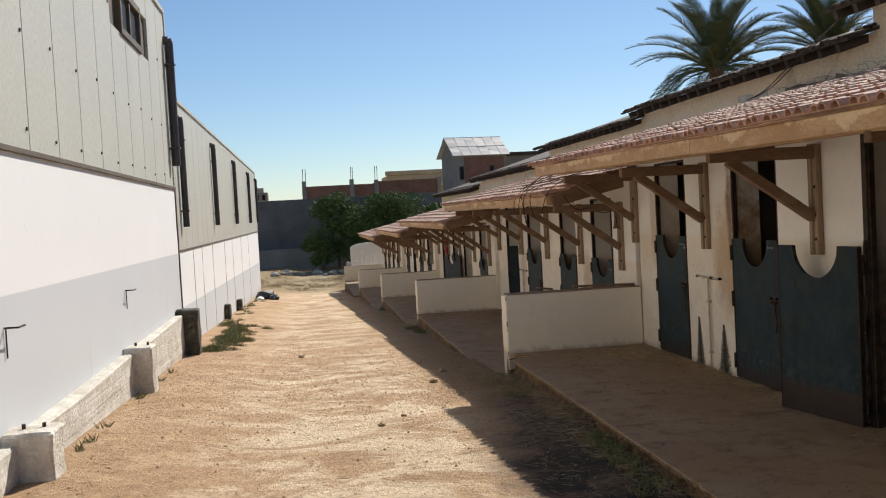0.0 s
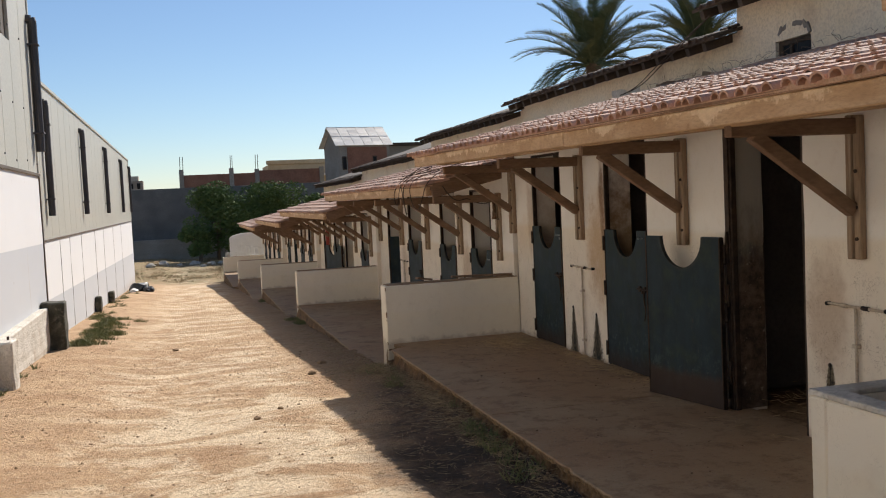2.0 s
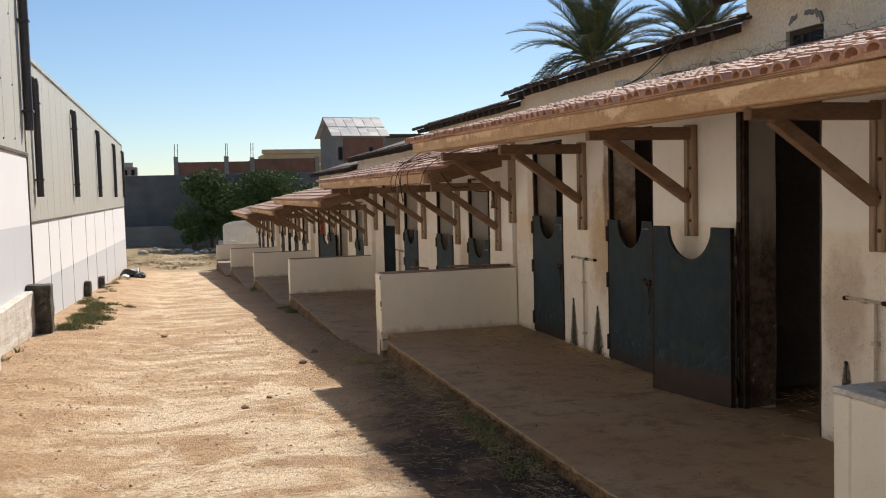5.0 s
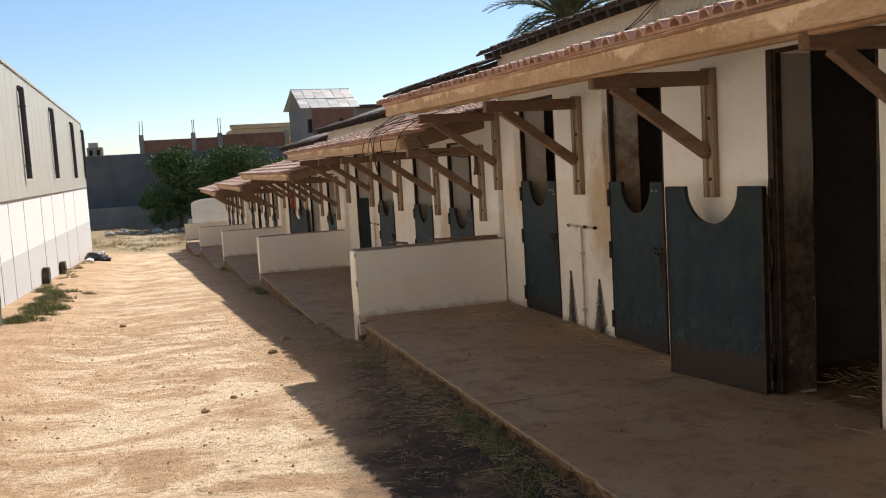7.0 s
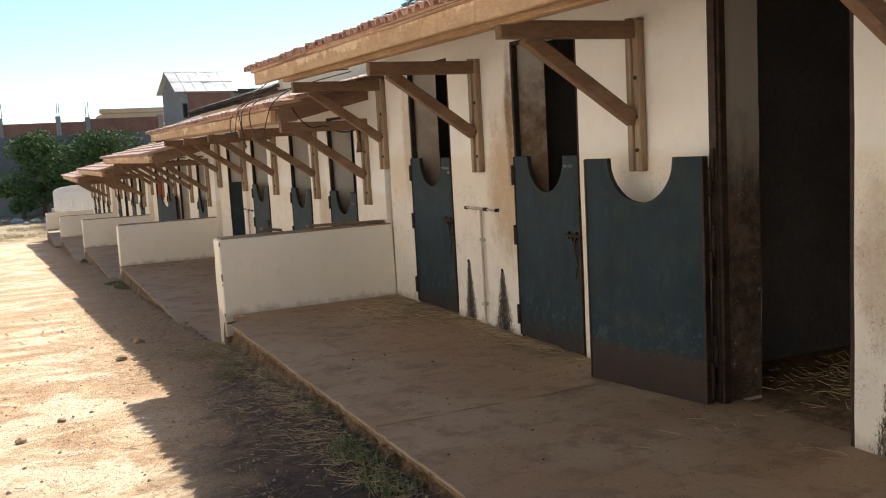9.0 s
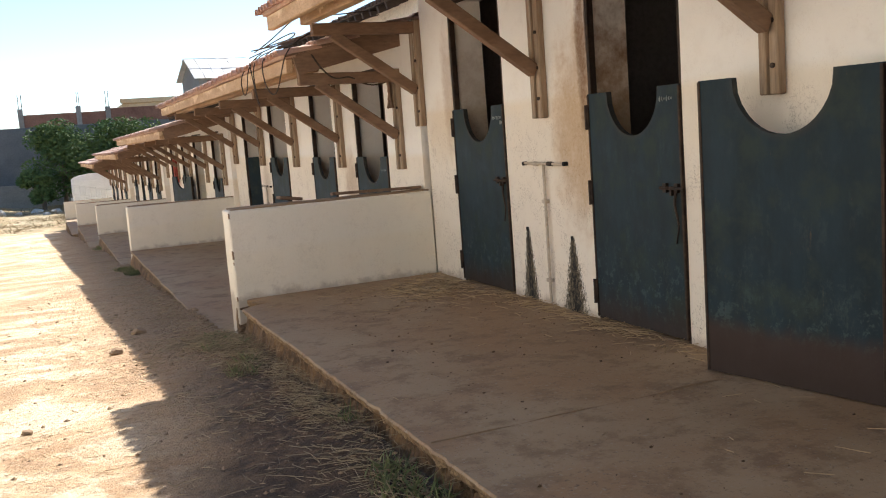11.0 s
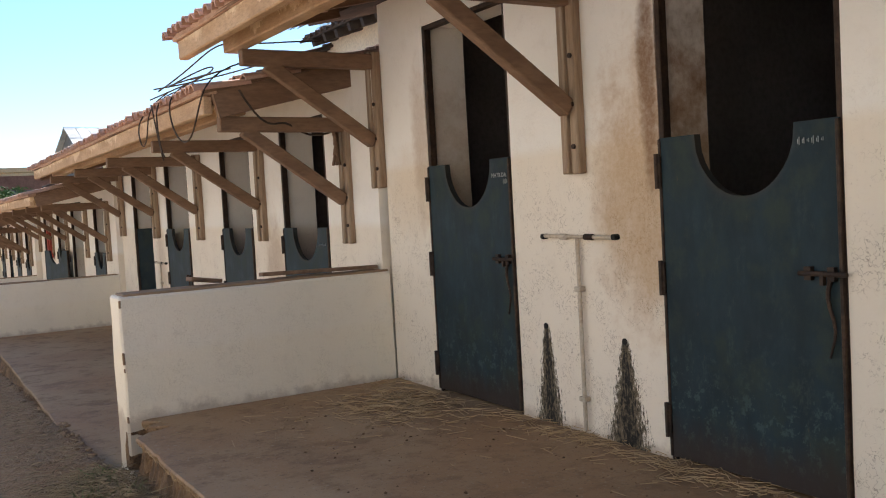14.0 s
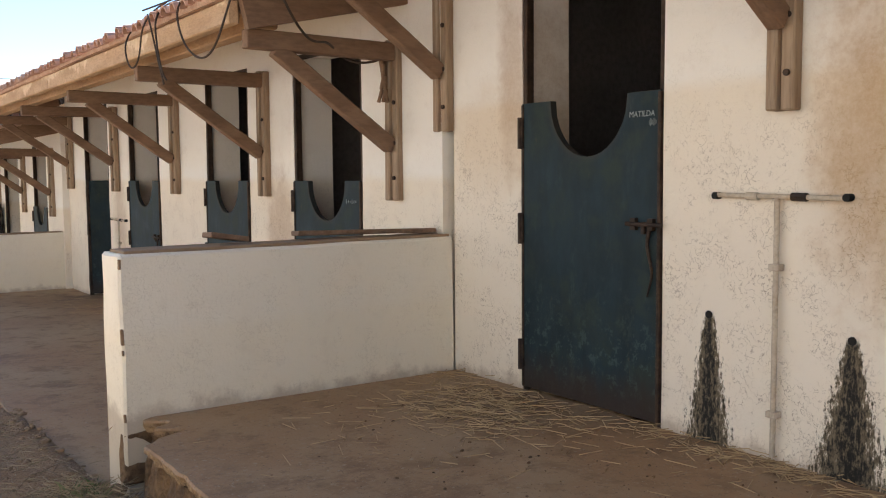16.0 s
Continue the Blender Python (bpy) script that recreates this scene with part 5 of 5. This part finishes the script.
block = thing("brick_building", pose(2.2, 75, -2), "unfinished red brick building with bare columns", "building")
part("wall", boxes([(-6.4, 0.4, 0, 7, 0, 6.85)]), "brick", block)
part("wall", boxes([(0.42, 6.5, 0.05, 7, 0, 7.05)]), "brick", block)
for x in (-6.3, -1.9, 0.4, 6.35):
    part("column", boxes([(x - 0.2, x + 0.2, -0.12, 0.2, 0, 7.35 if x < 0 else 7.2)], 0.02), "grey_render", block, "grey concrete column")
for x in (-6.4, -6.15, -1.95, -1.8, 0.3, 0.5):
    bm = bmesh.new()
    stick(bm, (x, 0.05, 7.0), (x + 0.03, 0.05, 8.5), 0.03, 5)
    part("rebar", bm, "iron", block, "bare reinforcing bar")
for x in (5.2, 4.1):
    w = part("window", boxes([(x - 0.45, x + 0.45, -0.03, 0.1, 4.9, 5.7)], 0.02), "white_paint", block)
    part("pane", boxes([(x - 0.36, x + 0.36, -0.045, -0.032, 4.98, 5.62)]), "glass", w)

house = thing("gabled_house", pose(11.7, 70, -2) @ pose(0, 0, 0, 0, 0, 11), "grey rendered house with a pale patched gable roof", "house")
part("wall", boxes([(-2.3, 2.5, 0.0, 4.0, 0, 8.85)]), "grey_render", house)
part("wall", boxes([(-1.6, 2.2, -0.06, 0.0, 5.0, 8.6)], 0.01), "brick", house, "bare brick infill")
bm = bmesh.new()
v = [bm.verts.new(p) for p in ((-2.3, 0, 8.85), (-2.3, 4, 8.85), (-2.3, 2, 10.45), (2.5, 0, 8.85), (2.5, 4, 8.85), (2.5, 2, 10.45))]
for f in ((0, 1, 2), (3, 5, 4), (0, 3, 4, 1)):
    bm.faces.new([v[i] for i in f])
part("gable", bm, "grey_render", house)
roof = part("roof", boxes([(-2.75, 2.8, -0.02, 0.02, -0.02, 0.02)]), "old_wood", house)
roof.matrix_basis = Matrix.Translation((0, 2, 10.52))
sheet = mesh_of(boxes([(-0.45, 0.45, -0.28, 0.28, -0.02, 0.02)], 0.006), "sheet", "tin")
slope = math.degrees(math.atan2(1.6, 2.0))
for side in (-1, 1):
    for r in range(6):
        for c in range(6):
            d = 0.25 + r * 0.47
            m = Matrix.Translation((-2.28 + c * 0.92 + rng.uniform(-0.02, 0.02), side * d * math.cos(radians(slope)), -d * math.sin(radians(slope)) + 0.04 * r % 0.03)) @ pose(0, 0, 0, -side * slope + rng.uniform(-2, 2), 0, rng.uniform(-1.5, 1.5))
            shared("sheet", sheet, roof, m)
for x in (-1.9, 1.0):
    w = part("window", boxes([(x - 0.2, x + 0.2, -0.09, 0.0, 6.6, 7.8)], 0.02), "old_wood", house)
    part("pane", boxes([(x - 0.14, x + 0.14, -0.10, -0.092, 6.7, 7.7)]), "glass", w)

far = thing("ochre_building", pose(10.2, 100, -3.8), "ochre flat-roofed building far behind the yard", "building")
part("wall", boxes([(-4.3, 4.6, 0, 8, 0, 10.4)], 0.05), "ochre", far)
part("parapet", boxes([(-4.5, 4.8, -0.2, 0.2, 10.4, 10.9)], 0.05), "ochre", far)
part("lean_to_roof", boxes([(-0.5, 3.6, -3.0, 0.0, 8.9, 9.1)], 0.02), "tin", far, "pale sheet roof of a lean-to")
for x in (-3, -1.6):
    w = part("window", boxes([(x - 0.4, x + 0.4, -0.08, 0, 7.4, 8.7)], 0.02), "old_wood", far)
    part("pane", boxes([(x - 0.32, x + 0.32, -0.10, -0.082, 7.5, 8.6)]), "glass", w)
long_house = thing("low_house", pose(19.0, 72, -2), "dark flat-roofed house beside the gabled house", "house")
part("wall", boxes([(-4.6, 6, 0, 6, 0, 8.7)]), "grey_render", long_house)
part("roof", boxes([(-4.9, 6.3, -0.4, 6.3, 8.7, 9.0)], 0.03), "old_wood", long_house, "dark flat roof edge")
tower = thing("far_tower_block", pose(-9.7, 110, -2.4), "small pale apartment block far off", "building")
part("wall", boxes([(-0.9, 0.9, 0, 3, 0, 8.0)], 0.02), "grey_render", tower)
part("roof", boxes([(-0.7, 0.4, 0.3, 2, 8.0, 8.6)], 0.02), "stone", tower)
for z in (5.6, 7.0):
    for x in (-0.45, 0.4):
        part("window", boxes([(x - 0.2, x + 0.2, -0.04, 0.0, z, z + 0.7)], 0.01), "glass", tower)


# ---- plants ----
def leaf_cloud(name, centres, count, size, mat, parent, label, seed):
    """Many small bent leaves scattered through overlapping clumps."""
    r = random.Random(seed)
    vs, fs = [], []
    for _ in range(count):
        c, rad = r.choice(centres)
        d = Vector((r.gauss(0, 1), r.gauss(0, 1), r.gauss(0, 1))).normalized() * rad * r.random() ** 0.35
        p = Vector(c) + Vector((d.x, d.y, d.z * 0.85))
        a, b = r.uniform(0, 6.28), r.uniform(-0.9, 0.9)
        u = Vector((math.cos(a), math.sin(a), b)).normalized()
        w = u.cross(Vector((r.gauss(0, 1), r.gauss(0, 1), r.gauss(0, 1)))).normalized()
        s = size * r.uniform(0.6, 1.3)
        n = len(vs)
        vs += [p - u * s, p + w * s * 0.42 + u * s * 0.1, p + u * s, p - w * s * 0.42 + u * s * 0.1]
        fs += [(n, n + 1, n + 2), (n, n + 2, n + 3)]
    me = bpy.data.meshes.new(name)
    me.from_pydata([tuple(v) for v in vs], [], fs)
    me.materials.append(M[mat])
    ob = new(name, me)
    ob.parent = parent
    return tagged(ob, label, kind="stuff")


def bush(x, y, z, w, h, seed, count, label):
    b = thing("tree", pose(x, y, z), label, "tree", "trees by the yard wall")
    r = random.Random(seed)
    bm = bmesh.new()
    stick(bm, (0, 0, -0.3), (0.1, 0, h * 0.35), 0.16, 8, 0.11)
    part("trunk", bm, "bark", b)
    centres = []
    for j in range(16):
        a = r.uniform(0, 6.28)
        d = r.uniform(0.1, 1.0) * w * 0.42
        p = Vector((d * math.cos(a), 0.6 * d * math.sin(a), h * r.uniform(0.25, 0.82) * (1 - 0.25 * (d / w))))
        centres.append((p, r.uniform(0.16, 0.28) * min(w, h)))
        bm = bmesh.new()
        stick(bm, (0.1, 0, h * 0.3), p, 0.05, 5, 0.015)
        part("limb", bm, "bark", b)
    leaf_cloud("crown", centres, count, 0.13, "leaf", b, "dense dark green leaves", seed)


bush(-1.9, 56.0, -1.9, 5.4, 5.6, 21, 11000, "dense dark green broadleaf tree before the yard wall")
bush(1.6, 55.0, -1.9, 5.6, 5.9, 22, 11000, "dense dark green broadleaf tree before the yard wall")
bush(4.9, 56.5, -1.9, 4.8, 5.6, 23, 8000, "smaller dark green tree before the yard wall")
bush(-3.2, 54.5, -1.9, 2.2, 3.0, 24, 3500, "low green shrub before the yard wall")
bush(7.4, 26.5, 0.4, 2.4, 4.9, 25, 700, "thin-leaved treetop showing above the stable roof")


def frond_mesh(length, droop, seed, pairs=58):
    r = random.Random(seed)
    bm = bmesh.new()
    pts = []
    for j in range(13):
        t = j / 12
        pts.append(Vector((length * (t - 0.12 * t * t), 0, length * (0.42 * t - droop * t * t))))
    for j in range(12):
        stick(bm, pts[j], pts[j + 1], 0.035 * (1 - j / 13), 4, 0.035 * (1 - (j + 1) / 13))
    for side in (-1, 1):
        for j in range(pairs):
            t = 0.10 + 0.9 * j / pairs
            k = min(11, int(t * 12))
            p = pts[k].lerp(pts[k + 1], t * 12 - k)
            ahead = (pts[k + 1] - pts[k]).normalized()
            out = 0.62 * length * 0.2 * math.sin(math.pi * min(1, 0.15 + 0.85 * t)) ** 0.6 + 0.1
            d = (ahead * 0.75 + Vector((0, side * 0.8, 0.28 + r.uniform(-0.12, 0.12)))).normalized()
            q = p + d * out
            q.z -= 0.12 * out
            w = ahead * 0.019
            vs = [bm.verts.new(c) for c in (p - w, p + w, p.lerp(q, 0.6) + w * 0.9, q, p.lerp(q, 0.6) - w * 0.9)]
            bm.faces.new(vs)
    return mesh_of(bm, "frond", "frond")


FRONDS = [frond_mesh(3.2, 0.40, 1), frond_mesh(3.5, 0.52, 2), frond_mesh(3.2, 0.85, 3)]


def palm(x, y, z, g, seed, size):
    p = thing("palm_tree", pose(x, y, g), "tall date palm with arching grey-green fronds behind the stable", "palm", "palms behind the stable")
    bm = bmesh.new()
    h = z - g
    for j in range(14):
        stick(bm, (0, 0, h * j / 14), (0, 0, h * (j + 1) / 14), 0.27, 10, 0.31)
    part("trunk", bm, "bark", p)
    r = random.Random(seed)
    for j in range(60):
        f = (j + 0.5) / 60
        up = 90 - 92 * f + r.uniform(-6, 6)
        m = Matrix.Translation((0, 0, h - 0.1)) @ pose(0, 0, 0, 0, 0, j * 137.5 + r.uniform(-8, 8)) @ pose(0.15, 0, 0, r.uniform(-12, 12), -up + 20, 0) @ Matrix.Scale(size * r.uniform(0.85, 1.08), 4)
        shared("frond", FRONDS[0 if f < 0.35 else (1 if f < 0.7 else 2)], p, m)


palm(11.6, 22.0, 6.75, 0.0, 31, 1.08)
palm(16.6, 22.5, 7.3, 0.0, 32, 1.05)


def blades(name, spots, mat, label, category, seed, tall=(0.04, 0.12)):
    """Grass as thin tapering blades."""
    r = random.Random(seed)
    vs, fs = [], []
    for x, y, z, rad, count in spots:
        for _ in range(count):
            a, d = r.uniform(0, 6.28), rad * r.random() ** 0.6
            p = Vector((x + d * math.cos(a), y + d * math.sin(a), 0))
            p.z = surface(p.x, p.y) - 0.01
            h = r.uniform(*tall)
            lean = Vector((r.gauss(0, 0.5), r.gauss(0, 0.5), 1)).normalized() * h
            w = Vector((math.cos(a * 3), math.sin(a * 3), 0)) * 0.004
            n = len(vs)
            vs += [p - w, p + w, p + lean * 0.6 + w * 0.7, p + lean * Vector((1, 1, 1)).z + Vector((lean.x, lean.y, 0)) * 0.5, p + lean * 0.6 - w * 0.7]
            fs.append((n, n + 1, n + 2, n + 3, n + 4))
    me = bpy.data.meshes.new(name)
    me.from_pydata([tuple(v) for v in vs], [], fs)
    me.materials.append(M[mat])
    return tagged(new(name, me), label, category, kind="stuff")


def straws(name, spots, mat, label, seed, length=(0.03, 0.13), thick=0.0012):
    """Loose stalks lying on a surface, as thin three-sided rods."""
    r = random.Random(seed)
    vs, fs = [], []
    for x, y, z, rx, ry, count, heap in spots:
        for _ in range(count):
            p = Vector((x + r.gauss(0, rx), y + r.gauss(0, ry), 0))
            p.z = z(p.x, p.y) if callable(z) else z
            p.z += 0.004 + heap * r.random() ** 2
            a = r.uniform(0, 6.28)
            u = Vector((math.cos(a), math.sin(a), r.gauss(0, 0.06 + heap)))
            l = r.uniform(*length)
            s = Vector((-math.sin(a), math.cos(a), 0)) * thick
            t = Vector((0, 0, thick * 1.6))
            q = p + u * l
            n = len(vs)
            vs += [p - s, p + s, p + t, q - s, q + s, q + t]
            fs += [(n, n + 1, n + 4, n + 3), (n + 1, n + 2, n + 5, n + 4), (n + 2, n, n + 3, n + 5)]
    me = bpy.data.meshes.new(name)
    me.from_pydata([tuple(v) for v in vs], [], fs)
    me.materials.append(M[mat])
    return tagged(new(name, me), label, "straw", kind="stuff")


straws("straw", [(-0.50, -0.78, 0.0, 0.15, 0.22, 420, 0.025), (-0.25, -0.62, 0.0, 0.12, 0.22, 260, 0.02), (-0.35, -1.1, 0.0, 0.16, 0.25, 110, 0.008), (-0.08, -1.9, 0.0, 0.05, 0.45, 200, 0.015), (-0.10, -2.9, 0.0, 0.06, 0.45, 260, 0.02), (-0.75, -0.75, 0.0, 0.3, 0.4, 60, 0.0), (-0.35, -2.7, 0.0, 0.2, 0.5, 22, 0.0),
    (-0.9, -1.6, 0.0, 0.5, 0.9, 22, 0.0), (-0.9, -4.2, 0.0, 0.5, 1.2, 16, 0.0), (-0.2, -5.4, 0.0, 0.12, 0.4, 22, 0.008), (0.85, -5.35, 0.0, 0.22, 0.3, 1100, 0.16), (-0.1, -0.1, 0.0, 0.05, 0.05, 30, 0.01)],
    "straw", "loose straw scattered on the pavement by the doors", 41, (0.03, 0.13), 0.0015)
straws("straw_far", [(-0.4, 3.0, -0.37, 0.4, 1.8, 160, 0.005), (-0.2, 7.0, -0.37, 0.2, 0.8, 120, 0.01)], "straw", "loose straw on the further pavement", 42)
clumps = random.Random(77)
HAY = [(-2.0 + clumps.gauss(-0.03, 0.07), clumps.uniform(-6.2, 0.2), surface, clumps.uniform(0.03, 0.09), clumps.uniform(0.06, 0.22), int(clumps.uniform(12, 60)), 0.05) for _ in range(44)]
HAY += [(-2.35 + clumps.gauss(0, 0.2), clumps.uniform(-6.5, 0), surface, 0.09, 0.14, int(clumps.uniform(4, 20)), 0.012) for _ in range(20)]
straws("hay", HAY + [(-2.2, -0.35, surface, 0.16, 0.3, 260, 0.03), (-1.98, -3.0, surface, 0.08, 2.2, 260, 0.03), (-1.95, -0.8, surface, 0.09, 0.3, 800, 0.08), (-2.05, -0.35, surface, 0.14, 0.22, 500, 0.05), (-1.93, -2.2, surface, 0.05, 0.9, 600, 0.07), (-2.15, 3.0, surface, 0.15, 2.4, 700, 0.04), (-2.3, -4.5, surface, 0.28, 1.5, 90, 0.01), (-2.45, 0.4, surface, 0.3, 0.8, 120, 0.01), (-2.1, 11, surface, 0.2, 3, 400, 0.04)],
    "hay_dark", "old trampled hay along the pavement edge", 43, (0.03, 0.13), 0.0013)
straws("straw_yard", [(-4.2, -4.0, surface, 1.2, 4.0, 1500, 0.0), (-5.7, -2.0, surface, 0.4, 4.0, 700, 0.0), (-4.2, 6.0, surface, 1.2, 4.0, 500, 0.0), (-2.7, -1.0, surface, 0.3, 2.0, 260, 0.0)], "straw", "straw bits strewn over the yard", 44, (0.02, 0.09), 0.0013)
r4 = random.Random(6)
tufts = []
for _ in range(75):
    y = r4.uniform(4.7, 11.0)
    tufts.append((-6.05 + abs(r4.gauss(0, 0.3)), y, ground_at(-6, y), 0.16, 110))
for _ in range(34):
    y = r4.uniform(10.5, 30)
    tufts.append((-6.36 + abs(r4.gauss(0, 0.16)), y, ground_at(-6.3, y), 0.14, 70))
for _ in range(12):
    y = r4.uniform(-9, 6)
    tufts.append((-6.2 + abs(r4.gauss(0, 0.05)), y, ground_at(-6.2, y), 0.06, 25))
for y0, y1, n in ((-5.6, -3.6, 12), (-3.4, -1.2, 3), (-0.9, 0.1, 5), (7.2, 8.6, 14), (15.5, 17.0, 8)):
    for _ in range(n):
        y = r4.uniform(y0, y1)
        tufts.append((-2.0 + r4.gauss(0, 0.07), y, ground_z(y), 0.1, 55))
blades("grass", tufts, "grass", "green weeds growing along the walls and pavement", "grass", 51, (0.03, 0.11))
tufts = []
for _ in range(150):
    y = r4.uniform(37, 58)
    tufts.append((r4.uniform(-7, 2), y, ground_z(y), 0.5, 60))
blades("grass_far", tufts, "hay_dark", "dry yellow grass at the end of the yard", "grass", 52, (0.08, 0.3))

# clods and pebbles over the yard
bm = bmesh.new()
bmesh.ops.create_icosphere(bm, subdivisions=1, radius=1.0)
LUMP = ([tuple(v.co) for v in bm.verts], [tuple(v.index for v in f.verts) for f in bm.faces])
bm.free()


def pebbles(name, count, mat, label, seed):
    r = random.Random(seed)
    vs, fs = [], []
    for _ in range(count):
        if r.random() < 0.6:
            x, y = r.uniform(-6.2, -2.0), r.uniform(-9.5, 5)
        else:
            x, y = r.uniform(-6.4, -2.0), r.uniform(-4, 30)
        s = 0.003 + 0.014 * r.random() ** 5
        p = Vector((x, y, surface(x, y) + s * 0.2))
        n = len(vs)
        for d in ((1, 0, 0), (0, 1, 0), (-1, 0, 0), (0, -1, 0), (0, 0, 0.8), (0, 0, -0.6)):
            vs.append(p + Vector(d) * s * r.uniform(0.7, 1.3))
        fs += [(n, n + 1, n + 4), (n + 1, n + 2, n + 4), (n + 2, n + 3, n + 4), (n + 3, n, n + 4), (n + 1, n, n + 5), (n + 2, n + 1, n + 5), (n + 3, n + 2, n + 5), (n, n + 3, n + 5)]
    me = bpy.data.meshes.new(name)
    me.from_pydata([tuple(v) for v in vs], [], fs)
    me.materials.append(M[mat])
    return tagged(new(name, me), label, "pebbles", kind="stuff")


pebbles("clods", 3600, "clod", "small earth clods and pebbles over the yard", 61)


def crumbs(name, rows, mat, label, seed):
    """Crumbs lying in patches: rows of x, y, spread in x and y, count, size, and z or None for the ground."""
    r = random.Random(seed)
    vs, fs = [], []
    for cx, cy, rx, ry, count, size, level in rows:
        for _ in range(count):
            x, y = r.gauss(cx, rx), r.uniform(cy - ry, cy + ry)
            if level is not None and not (-1.75 < x < -0.05):
                continue
            s = size * (0.3 + 0.7 * r.random() ** 3)
            p = Vector((x, y, (surface(x, y) if level is None else level) + s * 0.25))
            n = len(vs)
            for d in LUMP[0]:
                vs.append(p + Vector((d[0], d[1] * 0.8, d[2] * 0.6)) * s * r.uniform(0.75, 1.25))
            fs += [tuple(i + n for i in f) for f in LUMP[1]]
    me = bpy.data.meshes.new(name)
    me.from_pydata([tuple(v) for v in vs], [], fs)
    me.materials.append(M[mat])
    return tagged(new(name, me), label, "crumbs", kind="stuff")


crumbs("lip_rubble", [(-1.90, -3.0, 0.05, 3.2, 500, 0.016, None), (-1.85, 4.0, 0.06, 4.0, 500, 0.03, None), (-2.3, -4.0, 0.25, 3.0, 260, 0.014, None), (-2.2, 1.0, 0.3, 2.0, 300, 0.02, None)], "clod", "crumbled earth and concrete under the pavement edge", 62)
crumbs("dung_crumbs", [(-0.9, -2.2, 0.5, 1.6, 190, 0.011, 0.0), (-0.6, -1.0, 0.35, 0.8, 110, 0.009, 0.0), (-1.1, -5.0, 0.45, 1.2, 70, 0.010, 0.0), (-0.25, -2.2, 0.12, 1.8, 120, 0.010, 0.0)], "bank", "dry brown crumbs scattered on the pavement", 63)

# larger single things on the ground
def stone(x, y, s, seed, mat, label, category, z=None, squash=0.6):
    bm = bmesh.new()
    bmesh.ops.create_icosphere(bm, subdivisions=2, radius=s)
    for v in bm.verts:
        v.co += noise.noise_vector(v.co * (1.6 / s) + Vector((seed, 0, 0))) * s * 0.45
        v.co.z *= squash
    return solid("stone" if category == "stone" else name_of(category), bm, mat, pose(x, y, (surface(x, y) if z is None else z) + s * squash * 0.4, 0, 0, 37 * seed), label, category)


def name_of(category):
    return category.replace(" ", "_")


for j, (x, y, s) in enumerate(((-2.75, 0.0, 0.05), (-2.5, 0.9, 0.06), (-3.6, -2.6, 0.035), (-3.35, -2.2, 0.03), (-4.4, 4.2, 0.05), (-1.72, -0.22, 0.06), (-1.86, -0.1, 0.045))):
    stone(x, y, s, j, "clod", "earth clod lying on the trodden yard", "earth clod")
for j, (x, y, s) in enumerate(((-2.6, 50, 0.3), (-3.6, 51.5, 0.35), (-4.6, 50.5, 0.25), (-5.6, 50, 0.4), (-6.3, 49, 0.3), (-3.1, 49, 0.2), (-1.9, 51, 0.25))):
    stone(x, y, s, j + 10, "stone", "rubble stone lying in the dry grass", "stone")
bm = rough_box(-0.2, 0.2, -0.2, 0.2, -0.2, 0.85, 4, 0.03, 0.03)
solid("concrete_stub", bm, "stone", pose(-1.6, 48.0, ground_z(48.0), 0, 6, 10), "pale concrete post stub in the grass", "post")
stone(-5.95, 26.4, 0.36, 31, "bag", "black rubbish bag slumped by the annex wall", "rubbish bag", squash=0.75)
stone(-5.6, 25.9, 0.22, 32, "bag", "black rubbish bag slumped by the annex wall", "rubbish bag", squash=0.7)
stone(-6.15, 25.7, 0.16, 33, "white_paint", "crumpled white sack by the annex wall", "sack", squash=0.6)


# ---- roof tiles and slab crack, piece by piece ----
for roof, singles in LATE:
    for me, m in singles:
        shared("tile", me, roof, m)
bm = rough_box(-1.80, -0.02, -4.10, -4.094, -0.02, 0.004, 12, 0.01, 0.001, 9)
solid("trim_slab_joint", bm, "clod", Matrix(), "dark open joint across the pavement slab", "joint", kind="structure")
